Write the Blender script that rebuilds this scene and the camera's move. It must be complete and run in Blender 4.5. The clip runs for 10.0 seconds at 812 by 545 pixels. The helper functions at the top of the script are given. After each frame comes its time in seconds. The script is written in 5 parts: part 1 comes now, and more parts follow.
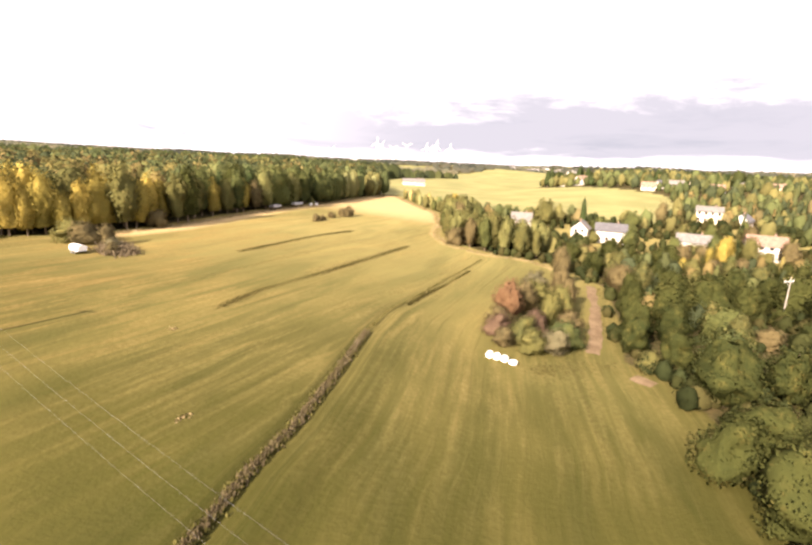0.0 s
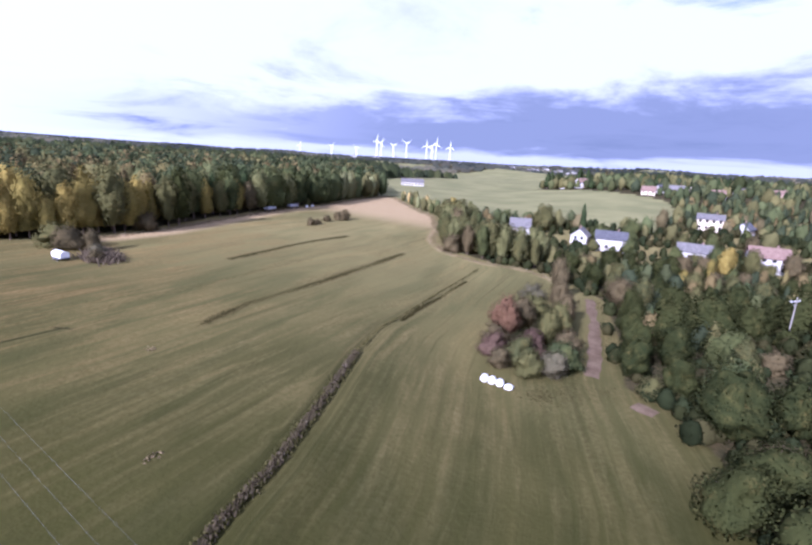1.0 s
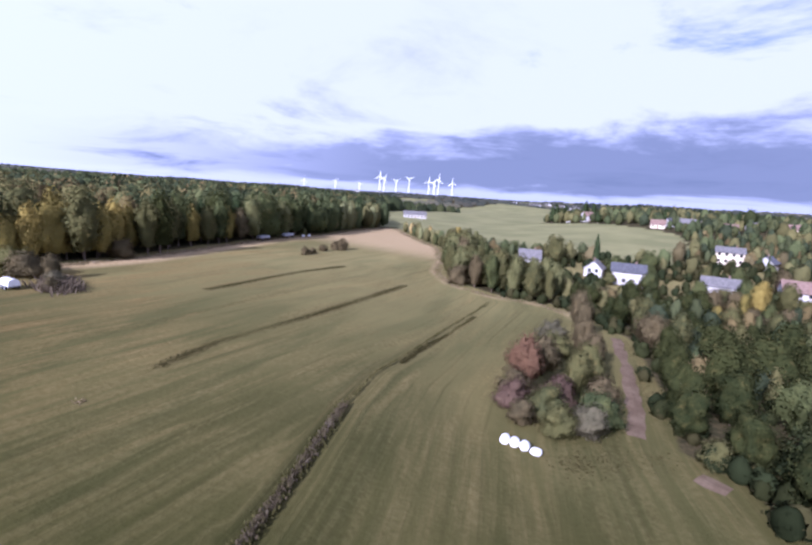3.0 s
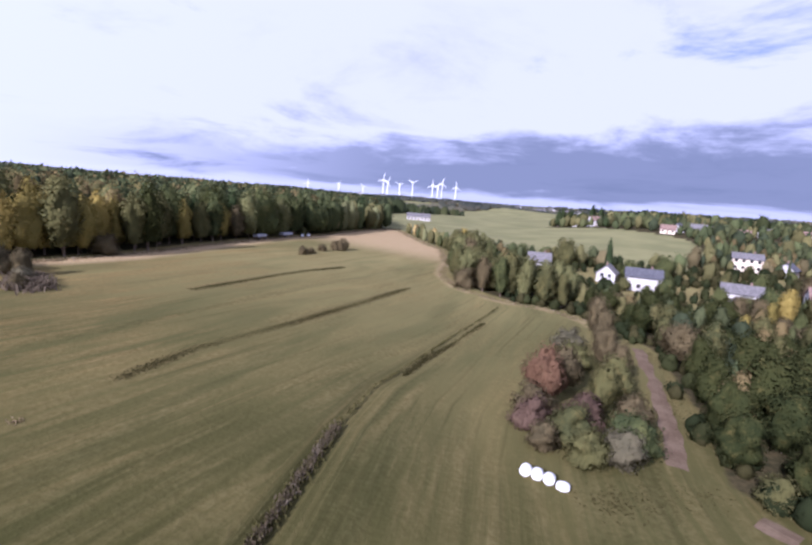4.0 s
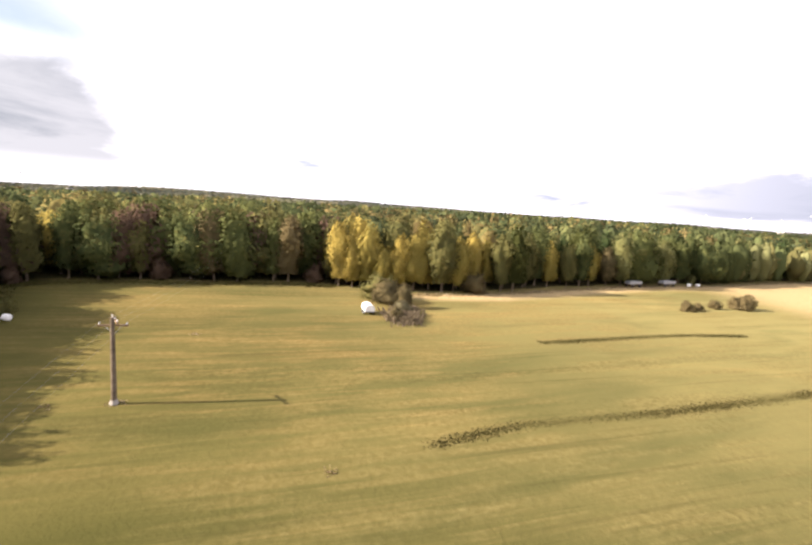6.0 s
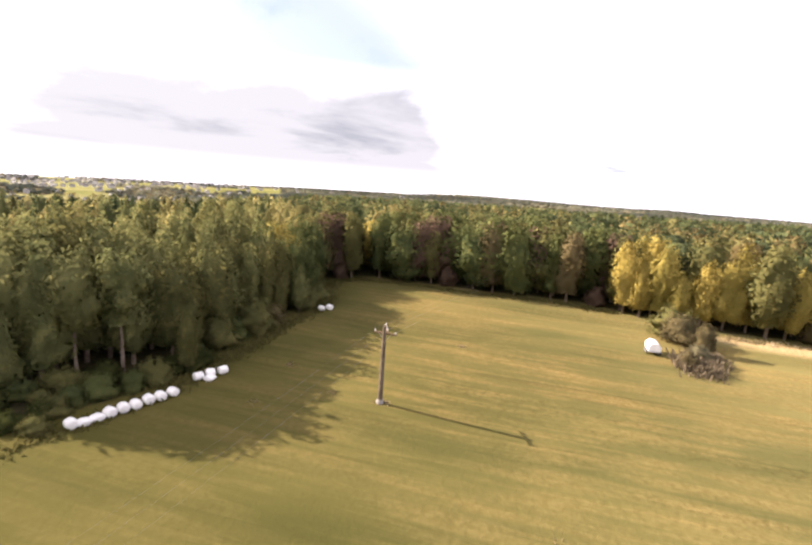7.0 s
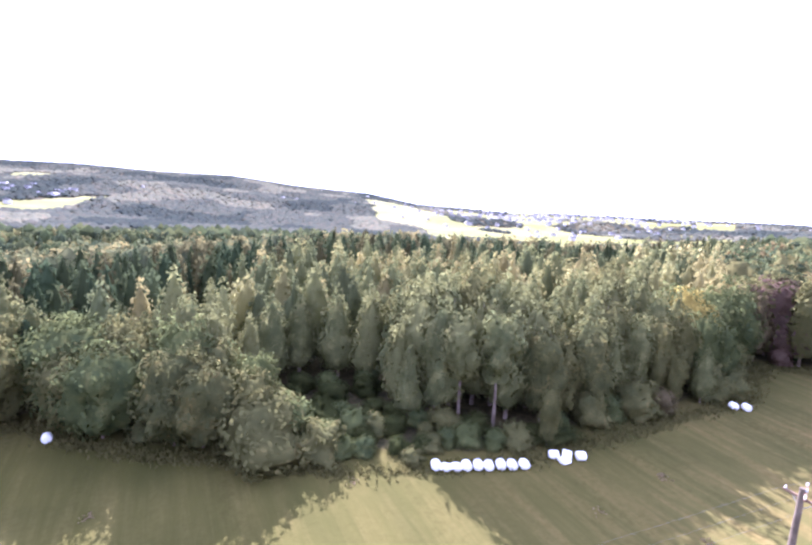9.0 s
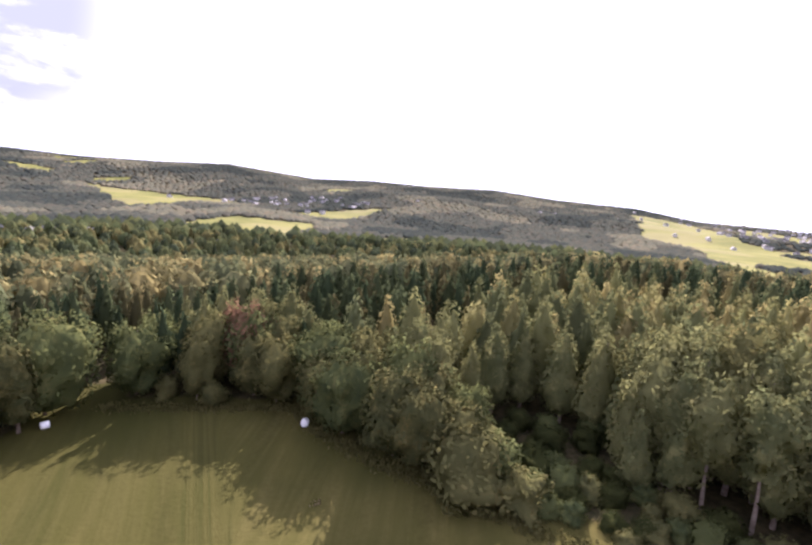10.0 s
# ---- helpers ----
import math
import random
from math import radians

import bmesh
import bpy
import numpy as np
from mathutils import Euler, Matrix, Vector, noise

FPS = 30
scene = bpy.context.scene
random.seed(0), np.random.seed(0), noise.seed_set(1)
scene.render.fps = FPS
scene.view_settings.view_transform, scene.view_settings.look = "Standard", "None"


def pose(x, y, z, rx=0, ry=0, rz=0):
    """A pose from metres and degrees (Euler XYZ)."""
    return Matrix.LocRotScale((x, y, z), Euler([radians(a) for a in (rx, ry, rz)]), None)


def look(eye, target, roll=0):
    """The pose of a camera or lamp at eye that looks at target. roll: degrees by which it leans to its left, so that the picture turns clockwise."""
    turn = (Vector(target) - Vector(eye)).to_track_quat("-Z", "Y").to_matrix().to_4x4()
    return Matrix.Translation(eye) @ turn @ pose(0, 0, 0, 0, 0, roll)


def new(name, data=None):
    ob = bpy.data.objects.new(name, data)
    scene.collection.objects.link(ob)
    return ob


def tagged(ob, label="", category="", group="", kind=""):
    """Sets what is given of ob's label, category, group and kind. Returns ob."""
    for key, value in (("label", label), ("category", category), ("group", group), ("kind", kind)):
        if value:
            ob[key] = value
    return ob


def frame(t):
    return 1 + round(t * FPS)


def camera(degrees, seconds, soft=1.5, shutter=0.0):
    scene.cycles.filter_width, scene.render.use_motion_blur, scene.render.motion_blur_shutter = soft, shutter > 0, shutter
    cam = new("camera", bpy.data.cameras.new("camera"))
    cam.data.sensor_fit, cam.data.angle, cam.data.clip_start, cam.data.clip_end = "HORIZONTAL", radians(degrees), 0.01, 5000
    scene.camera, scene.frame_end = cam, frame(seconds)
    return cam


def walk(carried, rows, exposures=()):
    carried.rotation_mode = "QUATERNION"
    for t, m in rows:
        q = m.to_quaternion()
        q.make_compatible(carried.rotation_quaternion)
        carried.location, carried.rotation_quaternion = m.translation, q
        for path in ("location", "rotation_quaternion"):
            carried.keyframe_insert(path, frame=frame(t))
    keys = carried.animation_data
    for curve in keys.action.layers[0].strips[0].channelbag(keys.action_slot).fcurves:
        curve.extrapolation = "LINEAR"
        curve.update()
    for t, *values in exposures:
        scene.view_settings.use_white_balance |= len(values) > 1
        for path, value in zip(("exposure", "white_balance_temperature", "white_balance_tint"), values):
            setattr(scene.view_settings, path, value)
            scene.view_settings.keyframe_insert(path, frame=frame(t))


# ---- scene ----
# ---- camera ----
cam = camera(80.0, 10.0, soft=2.6)
PATH = [
    (0, pose(0.00, 0.00, 22.59, 76.72, -2.30, -0.07)),
    (0.5, pose(0.29, 1.68, 24.01, 77.42, -2.78, 0.29)),
    (1, pose(0.71, 3.72, 24.80, 76.41, -3.19, -0.07)),
    (1.5, pose(0.91, 6.14, 24.60, 78.54, -2.72, -0.97)),
    (2, pose(1.03, 9.00, 24.01, 76.55, -3.52, 1.12)),
    (2.5, pose(1.06, 12.28, 23.00, 77.19, -3.18, 1.25)),
    (2.7, pose(1.03, 13.73, 22.45, 79.98, -3.26, 0.45)),
    (4, pose(0.77, 23.92, 19.87, 80.90, -4.23, 0.62)),
    (4.5, pose(0.59, 27.76, 19.70, 80.56, -4.53, 4.55)),
    (5, pose(0.29, 30.84, 19.88, 81.76, -3.01, 14.16)),
    (5.2, pose(0.03, 32.02, 20.04, 81.47, -2.79, 20.01)),
    (6.3, pose(-1.82, 39.13, 21.05, 82.78, -3.71, 54.12)),
    (6.5, pose(-2.18, 40.11, 21.33, 82.60, -3.87, 61.96)),
    (7, pose(-3.04, 41.85, 22.64, 81.03, -3.98, 77.79)),
    (7.5, pose(-4.24, 43.43, 23.73, 81.53, -3.72, 87.94)),
    (8, pose(-5.64, 44.55, 24.79, 81.55, -3.98, 98.88)),
    (8.5, pose(-7.31, 45.57, 26.00, 80.65, -3.95, 113.52)),
    (9, pose(-9.02, 46.38, 27.31, 81.47, -3.72, 126.54)),
    (9.5, pose(-10.82, 46.87, 28.82, 80.64, -4.37, 141.94)),
    (10, pose(-12.51, 47.05, 30.14, 80.97, -4.19, 156.25)),
]
EXPOSURES = [(0.0, 2.12, 6900, 21), (0.5, 2.02, 4050, 24), (1.0, 1.15, 4600, 37), (1.5, 1.6, 5450, 17), (2.0, 1.82, 4250, 48), (2.5, 1.15, 4500, 37), (4.0, 0.87, 4800, 35),
             (4.5, 1.48, 6250, 20), (5.0, 1.88, 5550, 15), (6.5, 1.88, 6450, 20), (7.5, 2.1, 5500, 26), (8.0, 2.15, 4600, 39), (8.5, 1.92, 5050, 33), (9.0, 2.95, 4700, 40), (9.5, 1.75, 4900, 31), (10.0, 1.95, 5400, 34)]
walk(cam, PATH, EXPOSURES)

# ---- sky and sun ----
SUN_EL, SUN_AZ = 28.0, 144.5          # degrees up, degrees to the left of +y
SUN_DIR = Vector((-math.sin(radians(SUN_AZ)) * math.cos(radians(SUN_EL)), math.cos(radians(SUN_AZ)) * math.cos(radians(SUN_EL)), math.sin(radians(SUN_EL))))


class Nodes:
    """Short notation for node trees."""

    def __init__(self, tree):
        self.t = tree

    def node(self, kind):
        return self.t.nodes.new(kind)

    def put(self, socket, v):
        if isinstance(v, bpy.types.NodeSocket):
            self.t.links.new(v, socket)
        elif isinstance(v, (tuple, list)) and socket.type == "RGBA" and len(v) == 3:
            socket.default_value = (*v, 1)
        else:
            socket.default_value = v

    def math(self, op, a, b=0.0, c=0.0, clamp=False):
        n = self.node("ShaderNodeMath")
        n.operation, n.use_clamp = op, clamp
        for s, v in zip(n.inputs, (a, b, c)):
            self.put(s, v)
        return n.outputs[0]

    def ramp(self, v, lo, hi, a=0.0, b=1.0):
        n = self.node("ShaderNodeMapRange")
        n.interpolation_type = "SMOOTHSTEP"
        for s, w in zip(n.inputs, (v, lo, hi, a, b)):
            self.put(s, w)
        return n.outputs[0]

    def mix(self, f, a, b, blend="MIX"):
        n = self.node("ShaderNodeMix")
        n.data_type, n.blend_type = "RGBA", blend
        self.put(n.inputs[0], f), self.put(n.inputs[6], a), self.put(n.inputs[7], b)
        return n.outputs[2]

    def noise(self, vec, scale, detail=3.0, rough=0.55, dist=0.0):
        n = self.node("ShaderNodeTexNoise")
        if vec is not None:
            self.put(n.inputs["Vector"], vec)
        n.inputs["Scale"].default_value, n.inputs["Detail"].default_value = scale, detail
        n.inputs["Roughness"].default_value, n.inputs["Distortion"].default_value = rough, dist
        return n.outputs[0]

    def join(self, x, y, z=0.0):
        n = self.node("ShaderNodeCombineXYZ")
        for s, v in zip(n.inputs, (x, y, z)):
            self.put(s, v)
        return n.outputs[0]

    def split(self, v):
        n = self.node("ShaderNodeSeparateXYZ")
        self.put(n.inputs[0], v)
        return n.outputs

    def scaled(self, v, s):
        n = self.node("ShaderNodeVectorMath")
        n.operation = "MULTIPLY"
        self.put(n.inputs[0], v), self.put(n.inputs[1], s)
        return n.outputs[0]


world = bpy.data.worlds.new("autumn_sky")
scene.world, world.use_nodes = world, True
N = Nodes(world.node_tree)
sky = N.node("ShaderNodeTexSky")
sky.sky_type, sky.sun_disc, sky.sun_elevation, sky.sun_rotation = "NISHITA", False, radians(SUN_EL), radians(-SUN_AZ)
sky.air_density, sky.dust_density = 1.0, 1.5
way = N.node("ShaderNodeTexCoord").outputs["Generated"]
wx, wy, wz = N.split(way)
up = N.math("ADD", N.math("MAXIMUM", wz, 0.0), 0.10)
flat_way = N.join(N.math("DIVIDE", wx, up), N.math("DIVIDE", wy, up))
cloud = N.noise(flat_way, 0.75, 8, 0.6, 0.4)
fine = N.noise(flat_way, 0.5, 7, 0.6, 0.5)
toward_sun = N.math("ADD", N.math("MULTIPLY", wx, SUN_DIR.x), N.math("ADD", N.math("MULTIPLY", wy, SUN_DIR.y), N.math("MULTIPLY", wz, SUN_DIR.z)))
# thick white cloud over most of the sky, thinner overhead
cover = N.ramp(N.math("ADD", N.math("SUBTRACT", cloud, N.math("MULTIPLY", wz, 0.22)), N.ramp(wz, 0.16, 0.05, 0.0, 0.4)), 0.20, 0.36)
lit = N.mix(N.ramp(toward_sun, -0.6, 0.95), (1.22, 1.16, 1.19), (1.45, 1.40, 1.33))
body = N.mix(N.math("MULTIPLY", N.ramp(fine, 0.50, 0.76, 0.0, 1.0), N.math("MULTIPLY", N.ramp(wz, 0.5, 0.15), N.ramp(toward_sun, 0.95, 0.6))), lit, (0.36, 0.40, 0.47))
# a low bank of grey stratocumulus away from the sun
puff = N.noise(N.scaled(way, (5.0, 5.0, 13.0)), 1.0, 6, 0.62, 0.3)
bank_line = N.math("ADD", N.math("ADD", wz, N.math("MULTIPLY", N.math("SUBTRACT", puff, 0.5), N.ramp(wz, 0.01, 0.06, 0.0, 0.13))), N.math("MULTIPLY", N.math("SUBTRACT", fine, 0.5), N.ramp(wz, 0.0, 0.08, 0.03, 0.15)))
bank_top = N.math("ADD", 0.095, N.math("MULTIPLY", wx, 0.06))
bank = N.math("MULTIPLY", N.ramp(bank_line, 0.006, 0.020, 0.25, 1.0), N.ramp(N.math("SUBTRACT", bank_line, bank_top), 0.03, -0.02))
bank = N.math("MULTIPLY", bank, N.ramp(N.math("ADD", N.math("MULTIPLY", toward_sun, -0.55), N.math("MULTIPLY", wx, 0.55)), -0.30, 0.45))
body = N.mix(N.math("MULTIPLY", bank, 0.9), body, (0.335, 0.362, 0.415))
# thinner cloud with blue-grey gaps over the western sky
west = N.math("ADD", N.math("MULTIPLY", wx, -0.9945), N.math("MULTIPLY", wy, -0.105))
gaps = N.noise(flat_way, 0.38, 6, 0.58, 0.8)
thin = N.ramp(N.math("ADD", N.math("ADD", N.math("MULTIPLY", gaps, 0.6), N.math("MULTIPLY", puff, 0.4)), N.ramp(west, 0.88, 0.97, -0.34, 0.10)), 0.29, 0.50)
thin = N.math("MULTIPLY", thin, N.math("MULTIPLY", N.ramp(wz, 0.02, 0.06), N.ramp(N.math("ADD", wz, N.math("MULTIPLY", N.math("SUBTRACT", puff, 0.5), 0.14)), 0.24, 0.17)))
body = N.mix(N.math("MULTIPLY", thin, 0.72), body, (0.238, 0.254, 0.258))
hole = N.math("MULTIPLY", N.ramp(west, 0.86, 0.94), N.math("MULTIPLY", N.ramp(wz, 0.19, 0.25), N.ramp(N.math("ADD", N.math("MULTIPLY", gaps, 0.6), N.math("MULTIPLY", puff, 0.4)), 0.34, 0.50)))
# a grey cloud high in the south
south = N.math("ADD", N.math("MULTIPLY", wx, 0.34), N.math("ADD", N.math("MULTIPLY", wy, -0.905), N.math("MULTIPLY", wz, 0.255)))
grey = N.math("MULTIPLY", N.ramp(south, 0.955, 0.985), N.ramp(N.math("ADD", N.math("MULTIPLY", gaps, 0.5), N.math("MULTIPLY", puff, 0.5)), 0.36, 0.52))
body = N.mix(N.math("MULTIPLY", grey, 0.8), body, (0.27, 0.28, 0.30))
clear = N.node("ShaderNodeMix")
clear.data_type, clear.blend_type = "RGBA", "MULTIPLY"
N.put(clear.inputs[0], 1.0), N.put(clear.inputs[6], sky.outputs[0]), N.put(clear.inputs[7], (0.11, 0.11, 0.11))
N.put(world.node_tree.nodes["Background"].inputs[0], N.mix(N.math("MULTIPLY", cover, N.math("SUBTRACT", 1.0, N.math("MULTIPLY", hole, 0.8))), clear.outputs[2], body))
world.node_tree.nodes["Background"].inputs[1].default_value = 0.42

sun = new("sun", bpy.data.lights.new("sun", "SUN"))
sun.data.energy, sun.data.angle, sun.data.color = 5.0, radians(0.6), (1.0, 0.86, 0.66)
sun.matrix_world = look(SUN_DIR * 300, (0, 0, 0))


# ---- materials ----
def material(name, build, rough=0.8, spec=0.25):
    """A principled material whose colour, and optionally bump height, come from build(N)."""
    m = bpy.data.materials.new(name)
    m.use_nodes = True
    n = Nodes(m.node_tree)
    p = m.node_tree.nodes["Principled BSDF"]
    p.inputs["Roughness"].default_value, p.inputs["Specular IOR Level"].default_value = rough, spec
    made = build(n)
    colour, bump = made if isinstance(made, tuple) and len(made) == 2 else (made, None)
    n.put(p.inputs["Base Color"], colour)
    if bump:
        b = n.node("ShaderNodeBump")
        b.inputs["Strength"].default_value, b.inputs["Distance"].default_value = bump[1], bump[2]
        n.put(b.inputs["Height"], bump[0])
        n.put(p.inputs["Normal"], b.outputs[0])
    return m


def position(n):
    return n.node("ShaderNodeNewGeometry").outputs["Position"]


def local(n):
    return n.node("ShaderNodeTexCoord").outputs["Object"]


def attribute(n, name):
    a = n.node("ShaderNodeAttribute")
    a.attribute_name = name
    return a.outputs


def plain(name, a, b, scale, rough=0.7, spec=0.3, bump=0.0):
    """Two tones blended by coarse and fine noise."""
    def build(n):
        p = local(n)
        k = n.math("ADD", n.math("MULTIPLY", n.noise(p, scale, 5), 0.65), n.math("MULTIPLY", n.noise(p, scale * 9, 3), 0.35))
        c = n.mix(n.ramp(k, 0.36, 0.64), a, b)
        return (c, (k, bump, 0.05)) if bump else c
    return material(name, build, rough, spec)


def ground_build(n):
    p = position(n)
    rows = attribute(n, "rows")[1]                  # across and along the mown rows
    land = attribute(n, "land")[0]
    wood, crop, worn = n.split(land)
    across, along, strength = n.split(rows)
    swath = n.noise(n.join(n.math("MULTIPLY", across, 0.16), n.math("MULTIPLY", along, 0.006)), 1.0, 3, 0.5, 0.3)
    streak = n.noise(n.join(n.math("MULTIPLY", across, 0.75), n.math("MULTIPLY", along, 0.055)), 1.0, 5, 0.62, 0.6)
    thread = n.noise(n.join(n.math("MULTIPLY", across, 2.6), n.math("MULTIPLY", along, 0.30)), 1.0, 4, 0.65, 0.8)
    patch = n.noise(p, 0.018, 4, 0.55)
    tuft = n.noise(p, 1.6, 4, 0.7)
    green = n.mix(n.ramp(patch, 0.36, 0.64), (0.040, 0.0398, 0.0105), (0.063, 0.0580, 0.0160))
    # sward colour grows paler towards the north
    north = n.ramp(n.math("ADD", n.split(p)[1], n.math("MULTIPLY", patch, 60.0)), 50.0, 200.0)
    green = n.mix(n.math("MULTIPLY", north, 0.9), green, (0.205, 0.178, 0.070))
    # lusher, less dried grass at the southern end
    lush = n.math("MULTIPLY", n.ramp(n.math("ADD", n.split(p)[1], n.math("MULTIPLY", patch, 30.0)), 70.0, 10.0), n.ramp(n.split(p)[0], -26.0, -6.0))
    green = n.mix(n.math("MULTIPLY", lush, 0.85), green, (0.046, 0.0445, 0.0115))
    # hay dried golden in the west, still greenish in the east
    straw = n.mix(n.ramp(tuft, 0.3, 0.7), (0.130, 0.089, 0.029), (0.212, 0.153, 0.058))
    straw = n.mix(n.ramp(n.math("ADD", n.split(p)[0], n.math("MULTIPLY", patch, 30.0)), -40.0, 5.0, 0.0, 0.85), straw, n.mix(n.ramp(tuft, 0.3, 0.7), (0.112, 0.092, 0.032), (0.172, 0.145, 0.056)))
    k = n.math("ADD", n.math("MULTIPLY", n.ramp(n.math("MULTIPLY", streak, n.ramp(n.noise(p, 0.05, 3), 0.3, 0.62, 0.72, 1.12)), 0.38, 0.70), 0.75), n.math("MULTIPLY", n.ramp(swath, 0.45, 0.7), 0.35))
    k = n.math("ADD", k, n.math("MULTIPLY", n.ramp(thread, 0.5, 0.75), 0.26))
    # pale lines of raked hay and darker wheel lines
    line = n.noise(n.join(n.math("MULTIPLY", across, 1.25), n.math("MULTIPLY", along, 0.012)), 1.0, 2, 0.5, 0.25)
    broken = n.noise(n.join(n.math("MULTIPLY", across, 0.3), n.math("MULTIPLY", along, 0.05)), 1.0, 3, 0.6, 0.4)
    k = n.math("ADD", k, n.math("MULTIPLY", n.ramp(line, 0.56, 0.68), n.ramp(broken, 0.48, 0.68, 0.0, 0.55)))
    # raked rows a few metres apart, broken here and there
    row_wave = n.math("SINE", n.math("ADD", n.math("MULTIPLY", across, 1.5), n.math("MULTIPLY", n.noise(p, 0.06, 3), 9.0)))
    k = n.math("ADD", k, n.math("MULTIPLY", n.ramp(row_wave, 0.35, 1.0), n.ramp(n.noise(n.join(n.math("MULTIPLY", across, 0.25), n.math("MULTIPLY", along, 0.09)), 1.0, 3, 0.6, 0.4), 0.46, 0.68, 0.0, 0.42)))
    k = n.math("MULTIPLY", k, n.ramp(lush, 0.0, 1.0, 1.0, 0.55))
    meadow = n.mix(n.math("MULTIPLY", k, n.math("MULTIPLY", strength, 0.72), clamp=True), green, straw)
    # broad soft bands where the sward is thicker
    band = n.noise(n.join(n.math("MULTIPLY", across, 0.09), n.math("MULTIPLY", along, 0.022)), 1.0, 4, 0.55, 0.6)
    meadow = n.mix(n.ramp(band, 0.46, 0.66, 0.0, 0.55), meadow, n.mix(1.0, meadow, (0.60, 0.68, 0.66), "MULTIPLY"))
    meadow = n.mix(n.ramp(band, 0.44, 0.28, 0.0, 0.5), meadow, n.mix(1.0, meadow, (1.38, 1.30, 1.30), "MULTIPLY"))
    meadow = n.mix(n.ramp(n.math("ADD", n.math("MULTIPLY", swath, 0.7), n.math("MULTIPLY", tuft, 0.3)), 0.46, 0.30, 0.0, 0.45), meadow, (0.033, 0.030, 0.009))
    meadow = n.mix(n.math("MULTIPLY", n.ramp(line, 0.42, 0.32), n.math("MULTIPLY", strength, n.ramp(broken, 0.40, 0.6, 0.0, 0.32))), meadow, (0.036, 0.033, 0.011))
    meadow = n.mix(n.ramp(worn, 0.25, 0.8), meadow, n.mix(n.ramp(tuft, 0.3, 0.7), (0.270, 0.196, 0.092), (0.390, 0.300, 0.160)))
    far_crop = n.mix(n.ramp(n.noise(p, 0.03, 4), 0.35, 0.65), (0.162, 0.160, 0.070), (0.215, 0.205, 0.090))
    pasture = n.mix(n.ramp(n.noise(p, 0.012, 4), 0.35, 0.65), (0.118, 0.122, 0.034), (0.178, 0.172, 0.052))
    pasture = n.mix(n.ramp(n.noise(p, 0.0055, 1), 0.52, 0.56, 0.0, 0.6), pasture, (0.190, 0.172, 0.072))
    far_crop = n.mix(n.ramp(n.split(p)[1], 60.0, -40.0), far_crop, pasture)
    meadow = n.mix(n.ramp(crop, 0.3, 0.7), meadow, far_crop)
    litter = n.mix(n.ramp(n.noise(p, 0.9, 5, 0.7), 0.35, 0.65), (0.035, 0.034, 0.016), (0.075, 0.060, 0.028))
    colour = n.mix(n.ramp(n.math("ADD", wood, n.math("MULTIPLY", n.math("SUBTRACT", tuft, 0.5), 0.5)), 0.35, 0.65), meadow, litter)
    bump = n.math("ADD", n.math("MULTIPLY", tuft, 0.6), n.math("MULTIPLY", streak, 0.5))
    return colour, (bump, 0.55, 0.25)


GROUND = material("meadow_ground", ground_build, 1.0, 0.02)


def leaf(name, a, b, c, shift=0.35):
    """Foliage: hue drifts from tree to tree and from spray to spray; light passes through the leaves."""
    m = bpy.data.materials.new(name)
    m.use_nodes = True
    n = Nodes(m.node_tree)
    out = m.node_tree.nodes["Material Output"]
    m.node_tree.nodes.remove(m.node_tree.nodes["Principled BSDF"])
    own = n.node("ShaderNodeObjectInfo").outputs["Random"]
    spray = n.node("ShaderNodeNewGeometry").outputs["Random Per Island"]
    drift = n.noise(local(n), 0.45, 2)
    k = n.math("ADD", n.math("MULTIPLY", own, shift), n.math("ADD", n.math("MULTIPLY", drift, 0.95), n.math("MULTIPLY", spray, 0.14)))
    colour = n.mix(n.ramp(k, 0.35, 0.8), a, b)
    colour = n.mix(n.ramp(n.math("ADD", n.math("MULTIPLY", spray, 0.28), n.math("MULTIPLY", drift, 0.75)), 0.58, 0.88), colour, c)
    d, tr, mixed = n.node("ShaderNodeBsdfDiffuse"), n.node("ShaderNodeBsdfTranslucent"), n.node("ShaderNodeMixShader")
    n.put(d.inputs[0], colour), n.put(tr.inputs[0], colour)
    mixed.inputs[0].default_value = 0.34
    n.put(mixed.inputs[1], d.outputs[0]), n.put(mixed.inputs[2], tr.outputs[0])
    n.put(out.inputs[0], mixed.outputs[0])
    return m


